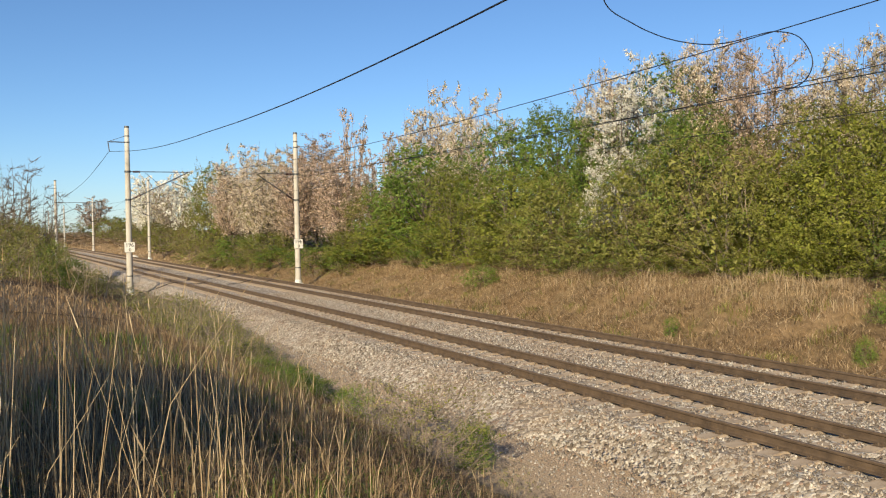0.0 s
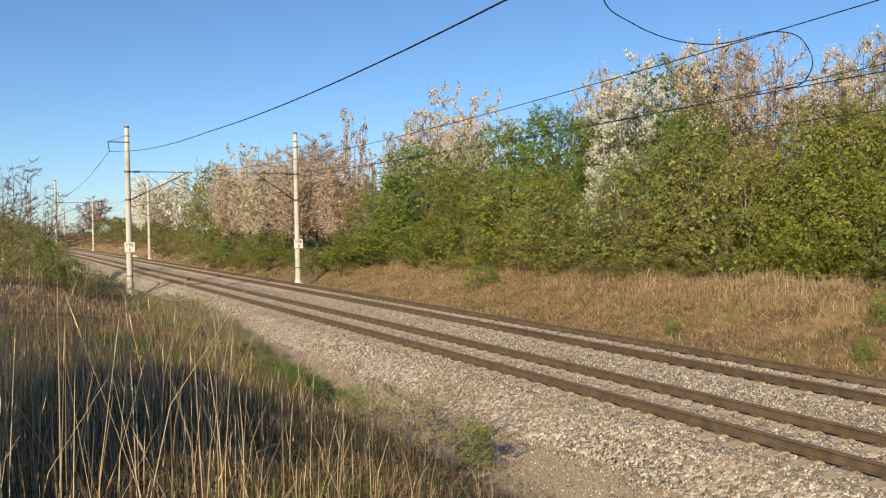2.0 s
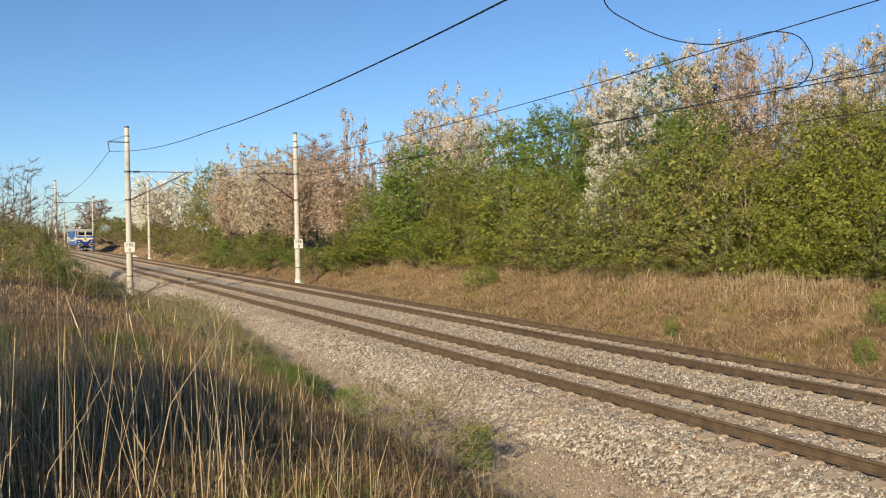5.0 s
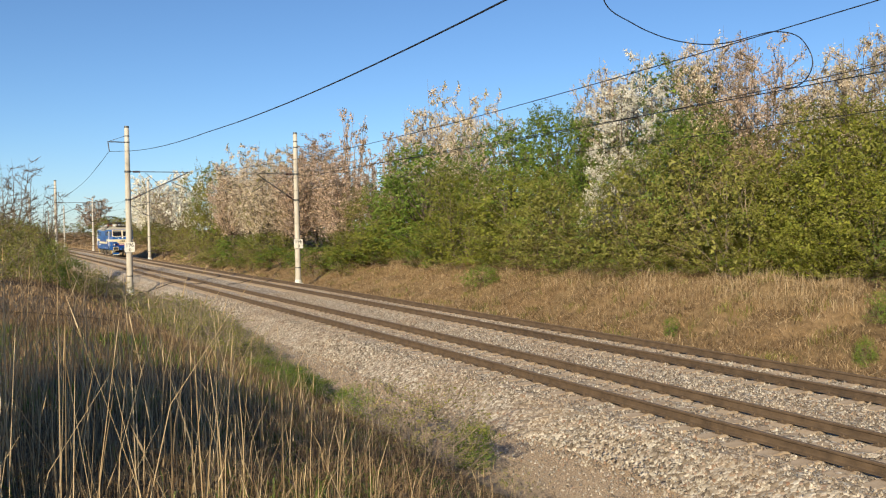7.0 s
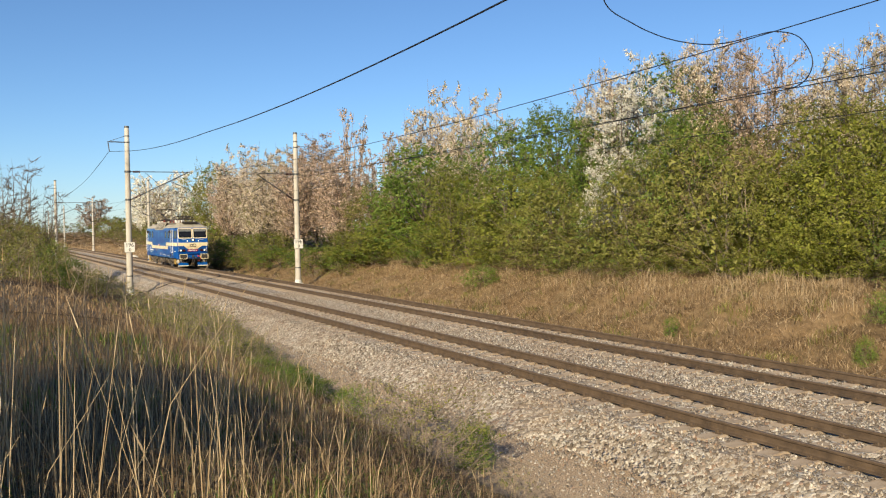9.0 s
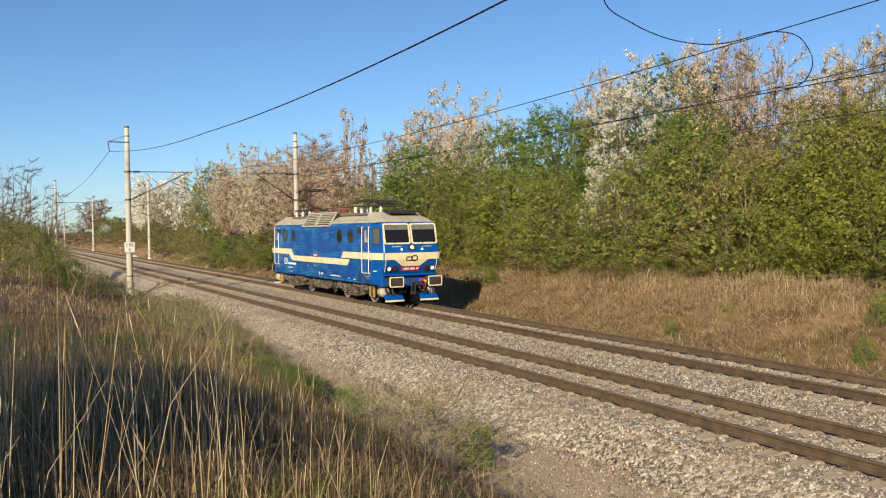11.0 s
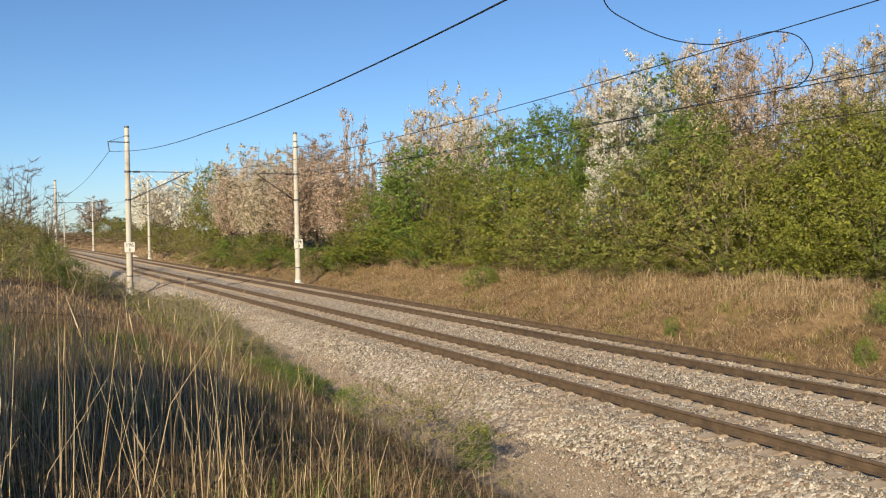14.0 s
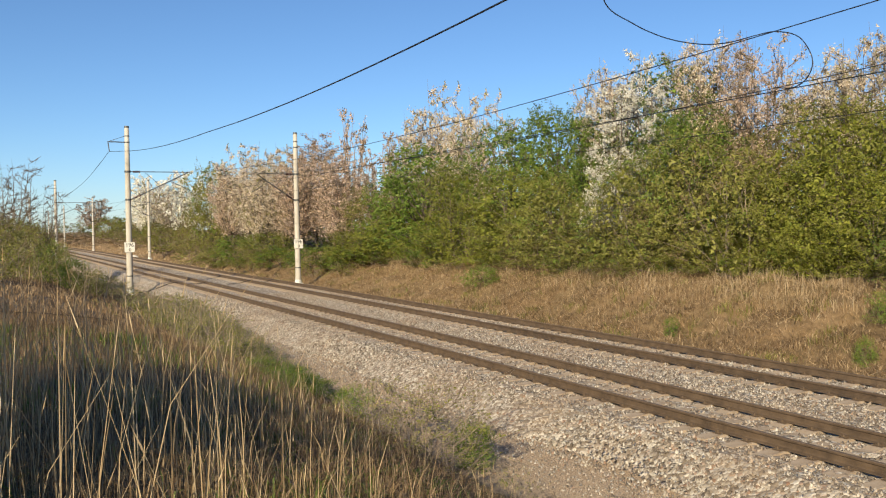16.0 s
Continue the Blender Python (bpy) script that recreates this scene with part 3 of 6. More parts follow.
def leaf_faces(rng, centres, size, facing, wild=0.55):
    """One small pointed face for each leaf or petal, turned roughly the way it faces."""
    k = len(centres)
    n = unit(facing + rng.normal(0, wild, (k, 3)))
    t = unit(np.cross(n, rng.normal(0, 1, (k, 3))))
    b = np.cross(n, t)
    s = (size * rng.uniform(0.6, 1.35, k))[:, None]
    w = s * rng.uniform(0.55, 0.95, (k, 1))
    return np.stack([centres - t * s, centres + b * w + t * s * 0.5, centres - b * w + t * s * 0.8], 1)


def tube_mesh(name, tubes, mat):
    vs, fs = [], []
    for pts, radii, sides in tubes:
        base = len(vs)
        for i, p in enumerate(pts):
            d = Vector(pts[min(i + 1, len(pts) - 1)]) - Vector(pts[max(i - 1, 0)])
            d.normalize()
            u = d.cross(Vector((0.31, 0.95, 0.1)))
            if u.length < 1e-3:
                u = Vector((1, 0, 0))
            u.normalize()
            w = d.cross(u)
            for k in range(sides):
                a = 2 * math.pi * k / sides
                vs.append(Vector(p) + (u * math.cos(a) + w * math.sin(a)) * radii[i])
        for i in range(len(pts) - 1):
            for k in range(sides):
                k2 = (k + 1) % sides
                fs.append((base + i * sides + k, base + i * sides + k2, base + (i + 1) * sides + k2, base + (i + 1) * sides + k))
    return mesh_of(name, vs, fs, mat, True)


def trunk_line(rng, root, lean, height, r0):
    line = [root + lean * f + np.array([rng.normal(0, 0.06), rng.normal(0, 0.06), 0]) * height * 0.15 * (f > 0) for f in (0, 0.25, 0.5, 0.75, 1.0)]
    return line, [r0 * g for g in (1.25, 0.9, 0.65, 0.4, 0.12)]


def along_line(line, f):
    k = min(int(f * 4), 3)
    return line[k] + (line[k + 1] - line[k]) * (f * 4 - k)


def leafy_plant(seed, height, radius, low, lobes, sprays, per, leaf_size, leaf, bark, stems=1, second=None, share=0.0, ragged=0.5, belly=0.42, core=1.0, name="tree"):
    """A bush or leafy tree: stems, limbs to each lobe of the crown, and on every lobe sprays of leaves about a shoot.
    low: height of the crown's foot; belly: where it is widest; ragged: how far shoots stand out of it; core: share of coarse inner foliage."""
    rng = np.random.default_rng(seed)
    thing = new(name)
    tall = height - low
    zz = (np.arange(lobes) + rng.random(lobes)) / lobes
    th = np.arange(lobes) * 2.39996 + rng.normal(0, 0.5, lobes)
    prof = np.where(zz < belly, np.sqrt(np.clip(1 - ((belly - zz) / belly) ** 2 * 0.45, 0, 1)), np.sqrt(np.clip(1 - ((zz - belly) / (1.02 - belly)) ** 2.0, 0.02, 1)))
    reach = radius * prof * rng.uniform(0.5, 0.95, lobes)
    C = np.stack([reach * np.cos(th), reach * np.sin(th), low + tall * (0.06 + 0.86 * zz)], 1)
    size = radius * rng.uniform(0.24, 0.44, lobes) * (0.75 + 0.35 * prof)
    trunks = []
    for s in range(stems):
        a = rng.uniform(0, 6.28)
        off = 0.0 if stems == 1 else rng.uniform(0.1, 0.35) * radius
        lean = np.array([rng.normal(0, 0.06), rng.normal(0, 0.06), 1.0]) * height * 0.8
        r0 = (0.012 * height + 0.03) / math.sqrt(stems)
        line, radii = trunk_line(rng, np.array([off * math.cos(a), off * math.sin(a), -0.3]), lean, height, r0)
        tubes = [(line, radii, 7)]
        for c in C[s::stems]:
            f = float(np.clip((c[2] - 0.3 * height) / (0.8 * height) - 0.05, 0.05, 0.9))
            p = along_line(line, f)
            tubes.append(([p, (p + c) / 2 - np.array([0, 0, 0.06 * height * rng.random()]), c], [r0 * 0.4, r0 * 0.27, r0 * 0.1], 4))
        nm = "trunk" if stems == 1 else "stem"
        trunks.append(put(nm, tube_mesh(nm, tubes, bark), thing))
    # sprays sit on the outer side of each lobe
    which = np.repeat(np.arange(lobes), sprays)
    k = len(which)
    out = unit(C - np.array([0, 0, low + tall * 0.35]))[which]
    d = unit(rng.normal(0, 1, (k, 3)) + out * 0.75 + np.array([0, 0, 0.25]))
    start = C[which] + d * (size[which] * rng.uniform(0.62, 1.0, k))[:, None] * np.array([1, 1, 1.1])
    shoot = unit(d + np.array([0, 0, 0.55]) + rng.normal(0, 0.35, (k, 3)))
    length = radius * 0.15 * rng.uniform(0.5, 1.2, k) * (1 + ragged * rng.random(k) ** 5 * 3)
    end = start + shoot * length[:, None]
    f = rng.random((k, per, 1))
    girth = (0.16 * radius * 0.3)
    P = start[:, None] + (end - start)[:, None] * f + rng.normal(0, 1, (k, per, 3)) * girth * (1.15 - f)
    face = np.repeat((d * 0.75 + np.array([0, 0, 0.4]))[:, None], per, 1)
    ok = P[..., 2] > 0.05
    pick = rng.random(k) < share if second is not None else np.zeros(k, bool)
    for mask, mat, nm in ((~pick, leaf, "crown"), (pick, second, "blossom")):
        if mask.any():
            m = ok & mask[:, None]
            put(nm, soup(nm, leaf_faces(rng, P[m], leaf_size, face[m]), 3, [mat]), thing)
    n = int(lobes * 45 * core)
    if n:
        w = rng.integers(0, lobes, n)
        q = unit(rng.normal(0, 1, (n, 3)))
        p = C[w] * np.array([0.9, 0.9, 0.98]) + q * (size[w] * 0.72 * rng.random(n) ** 0.33)[:, None]
        put("inner_foliage", soup("inner_foliage", leaf_faces(rng, p[p[:, 2] > 0.1], radius * 0.04, q[p[:, 2] > 0.1], 0.8), 3, [leaf]), thing)
    step = max(1, k // 110)
    twigs = [([a - (b - a) * 0.8, a, b + (b - a) * 0.2], [0.013, 0.009, 0.003], 3) for a, b in zip(start[::step], end[::step])]
    tagged(put("twig_work", tube_mesh("twig_work", twigs, bark), thing), kind="stuff")
    return thing


def blossom_tree(seed, height, radius, low, leaders, branches, twigs, per, petal, leaf, bronze, bark, upright=0.6, bronze_share=0.2, puff=0.055, droop=0.0, twig_step=6, name="tree"):
    """A flowering tree: leaders fork from the trunk, branches from the leaders and twigs from the branches, all lined with blossom."""
    rng = np.random.default_rng(seed)
    thing = new(name)
    tubes, twig_tubes = [], []
    r0 = (0.011 * height + 0.03) * (0.45 if twig_step == 1 else 1)
    fork = np.array([rng.normal(0, 0.1), rng.normal(0, 0.1), max(0.9, low * 0.75)])
    tubes.append(([np.array([0, 0, -0.3]), fork * np.array([0.4, 0.6, 0.5]), fork], [r0 * 1.3, r0, r0 * 0.85], 7))
    A, B = [], []
    for i in range(leaders):
        th = i * 2.39996 + rng.normal(0, 0.3)
        far = radius * 0.85 * math.sqrt(rng.random())
        top = height * (1.0 - 0.32 * (far / radius) ** 2) * rng.uniform(0.8, 0.97)
        tip = np.array([far * math.cos(th), far * math.sin(th), top])
        mid = fork + (tip - fork) * np.array([0.62, 0.62, 0.45]) + rng.normal(0, 0.12, 3)
        line = [fork, (fork + mid) / 2 + rng.normal(0, 0.06, 3), mid, (mid + tip) / 2 + rng.normal(0, 0.1, 3), tip]
        tubes.append((line, [r0 * g * min(1, 9 / leaders) for g in (0.6, 0.5, 0.36, 0.22, 0.06)], 5))
        for j in range(branches):
            f = 0.12 + 0.86 * (j + rng.random()) / branches
            p = along_line(line, f)
            a = rng.uniform(0, 6.28)
            flat = np.array([math.cos(a), math.sin(a), 0]) + 0.5 * np.array([math.cos(th), math.sin(th), 0])
            d = unit(flat * (1 - upright) + np.array([0, 0, upright - droop]) + rng.normal(0, 0.18, 3))
            ln = radius * rng.uniform(0.3, 0.62) * (1.1 - 0.6 * f)
            e = p + d * ln + np.array([0, 0, 0.12 * ln])
            tubes.append(([p, (p + e) / 2 - np.array([0, 0, 0.05 * ln]), e], [r0 * 0.2, r0 * 0.14, r0 * 0.04], 3))
            g = rng.random(twigs)[:, None] * 0.95 + 0.05
            s = p + (e - p) * g
            t = unit(d * 0.7 + rng.normal(0, 0.55, (twigs, 3)) + np.array([0, 0, 0.5 * upright - droop * 0.5]))
            q = s + t * (ln * rng.uniform(0.25, 0.75, twigs))[:, None]
            A += [*s, p + (e - p) * 0.25]
            B += [*q, e]
    A, B = np.array(A), np.array(B)
    for a, b in zip(A[::twig_step], B[::twig_step]):
        twig_tubes.append(([a, (a + b) / 2, b], [0.012, 0.009, 0.003], 3))
    put("trunk", tube_mesh("trunk", tubes, bark), thing)
    tagged(put("twig_work", tube_mesh("twig_work", twig_tubes, bark), thing), kind="stuff")
    k = len(A)
    f = rng.random((k, per, 1)) ** 0.8
    thick = (puff * rng.uniform(0.5, 1.4, (k, 1, 1))) * (1.2 - 0.7 * f)
    P = A[:, None] + (B - A)[:, None] * f + rng.normal(0, 1, (k, per, 3)) * thick
    face = unit(P - (A[:, None] + (B - A)[:, None] * f)) * 0.6 + np.array([0, 0, 0.35])
    ok = P[..., 2] > 0.2
    pick = rng.random(k) < bronze_share
    for mask, mat, nm in ((~pick, petal, "blossom"), (pick, bronze, "young_leaves")):
        if mask.any():
            m = ok & mask[:, None]
            put(nm, soup(nm, leaf_faces(rng, P[m], leaf, face[m]), 3, [mat]), thing)
    return thing


def bury(thing):
    """Take a pattern that was only built to be copied out of the scene."""
    for o in (thing, *thing.children_recursive):
        scene.collection.objects.unlink(o)


def patterns(f, g, s):
    """One of each kind; f scales the number of leaves, g their size, s shifts the seeds."""
    n = lambda v: max(3, int(v * f))
    L = lambda *a, **k: leafy_plant(a[0] + s, *a[1:5], n(a[5]), a[6], a[7] * g, *a[8:], **k)
    B = lambda *a, **k: blossom_tree(a[0] + s, *a[1:7], n(a[7]), a[8], a[9] * g, *a[10:], **k)
    return {
        "white": B(11, 8, 2.2, 1.2, 17, 11, 9, 17, BLOSSOM_WHITE, 0.030, LEAF_OLIVE, BARK, 0.46, 0.08, 0.06),
        "tiered": B(24, 8, 2.2, 1.0, 13, 12, 8, 26, BLOSSOM_WHITE, 0.034, LEAF_GREEN, BARK, 0.22, 0.05, 0.06, 0.1),
        "cream": B(12, 8, 2.2, 0.6, 17, 11, 9, 16, BLOSSOM_CREAM, 0.030, LEAF_OLIVE, BARK, 0.33, 0.12, 0.065),
        "pink": B(13, 8, 2.2, 0.6, 17, 11, 9, 15, BLOSSOM_PINK, 0.030, LEAF_BROWN, BARK, 0.33, 0.2, 0.065),
        "sparse_pink": B(14, 8, 1.8, 1.6, 9, 9, 6, 13, BLOSSOM_PINK, 0.036, LEAF_BROWN, PALEBARK, 0.55, 0.25, 0.06),
        "tall_green": L(15, 8, 2.2, 0.8, 34, 24, 27, 0.037, LEAF_GREEN, BARK, belly=0.55),
        "bright": L(16, 6, 2.2, 0.1, 34, 27, 28, 0.031, LEAF_BRIGHT, BARK, stems=3, second=LEAF_OLIVE, share=0.2),
        "olive": L(17, 5, 2.2, 0.1, 32, 25, 28, 0.029, LEAF_OLIVE, BARK, stems=4, second=LEAF_GREEN, share=0.3, ragged=0.8),
        "olive_thin": L(18, 5, 2.2, 0.1, 30, 22, 24, 0.029, LEAF_OLIVE, PALEBARK, stems=4, second=LEAF_BROWN, share=0.33, ragged=1.2, core=0.8),
        "green_shrub": L(19, 4, 2.2, 0.1, 28, 22, 25, 0.032, LEAF_GREEN, BARK, stems=4, second=LEAF_BRIGHT, share=0.3),
        "low_shrub": L(20, 2, 1.4, 0.02, 16, 16, 16, 0.026, LEAF_OLIVE, PALEBARK, stems=5, second=LEAF_BRIGHT, share=0.35, ragged=1.6, core=0.4),
        "bare": B(21, 8, 1.8, 1.6, 10, 9, 8, 3, LEAF_BROWN, 0.012, LEAF_BROWN, BARK, 0.42, 0.3, 0.03, twig_step=1),
        "weed": L(25, 2, 1.4, 0.02, 14, 9, 11, 0.030, LEAF_WEED, PALEBARK, stems=6, second=LEAF_OLIVE, share=0.4, ragged=2.2, core=0.0),
        "shade": L(23, 8, 2.6, 0.2, 34, 26, 9, 0.05, LEAF_GREEN, BARK, ragged=1.0, core=2.5),
        "russet_shrub": L(22, 2.6, 2.0, 0.05, 20, 14, 20, 0.05, RUSTGRASS, PALEBARK, stems=3, second=LEAF_BROWN, share=0.25, ragged=1.2),
    }


PATTERN, MID_PATTERN, FAR_PATTERN = patterns(0.74, 1.12, 0), patterns(0.58, 1.5, 100), patterns(0.3, 2.4, 200)
WIDE = {"low_shrub": 1.4, "weed": 1.4, "shade": 2.6, "russet_shrub": 2.0, "bare": 1.8, "sparse_pink": 1.8}


def tallness(thing):
    """How high a pattern's foliage reaches, but for its few topmost shoots."""
    z = np.concatenate([[v.co.z for v in o.data.vertices] for o in thing.children if o.name.split(".")[0] in ("crown", "blossom", "young_leaves")])
    return float(np.quantile(z, 0.996))


TALL = {id(t): tallness(t) for kinds in (PATTERN, MID_PATTERN, FAR_PATTERN) for t in kinds.values()}
ABOUT = {
    "white": ("tree", "cherry tree in full white blossom in the hedgerow"),
    "tiered": ("tree", "white-flowering cherry with spreading tiers of branches"),
    "cream": ("tree", "wild plum tree covered in cream blossom"),
    "pink": ("tree", "tree with fading pink blossom and bronze leaves"),
    "sparse_pink": ("tree", "slender thinly flowering tree with bare grey twigs"),
    "tall_green": ("tree", "tall tree in fresh green leaf in the hedgerow"),
    "bright": ("bush", "large bush in bright yellow-green spring leaf"),
    "olive": ("bush", "dense olive-green bush just coming into leaf"),
    "olive_thin": ("bush", "thin olive-brown bush with twigs showing"),
    "green_shrub": ("shrub", "rounded dark green shrub on top of the bank"),
    "low_shrub": ("shrub", "low straggly green shrub on the grass bank"),
    "bare": ("tree", "bare tree still without leaves beside the line"),
    "weed": ("shrub", "open yellow-green weed bush beside the ballast"),
    # trees out of view, added to cast shade on the near bank
    "shade": ("tree", "unseen leafy tree added to shade the near bank"),
    "russet_shrub": ("shrub", "russet dry shrub beside the railway"),
}
tree_rng = random.Random(4)


def plant(kind, x, y, top, r):
    """One tree of a kind at (x, y), reaching up to the height top, with a crown r wide on either side."""
    z = float(ground_z(x, y)) - 0.05
    away = math.hypot(x, y)
    pattern = (FAR_PATTERN if away > 110 or kind == "shade" or y > 30.9 and kind == "olive" else MID_PATTERN if away > 55 else PATTERN)[kind]
    sx, sz = 1.12 * r / WIDE.get(kind, 2.2), (top - z) / TALL[id(pattern)]
    t = copy_thing(pattern, Matrix.LocRotScale((x, y, z), Euler((0, 0, tree_rng.uniform(0, 6.28))), (sx, sx, sz)))
    cat, label = ABOUT[kind]
    t.name = cat
    tagged(t, label, cat, "hedgerow trees" if cat == "tree" else "bushes on the banks")


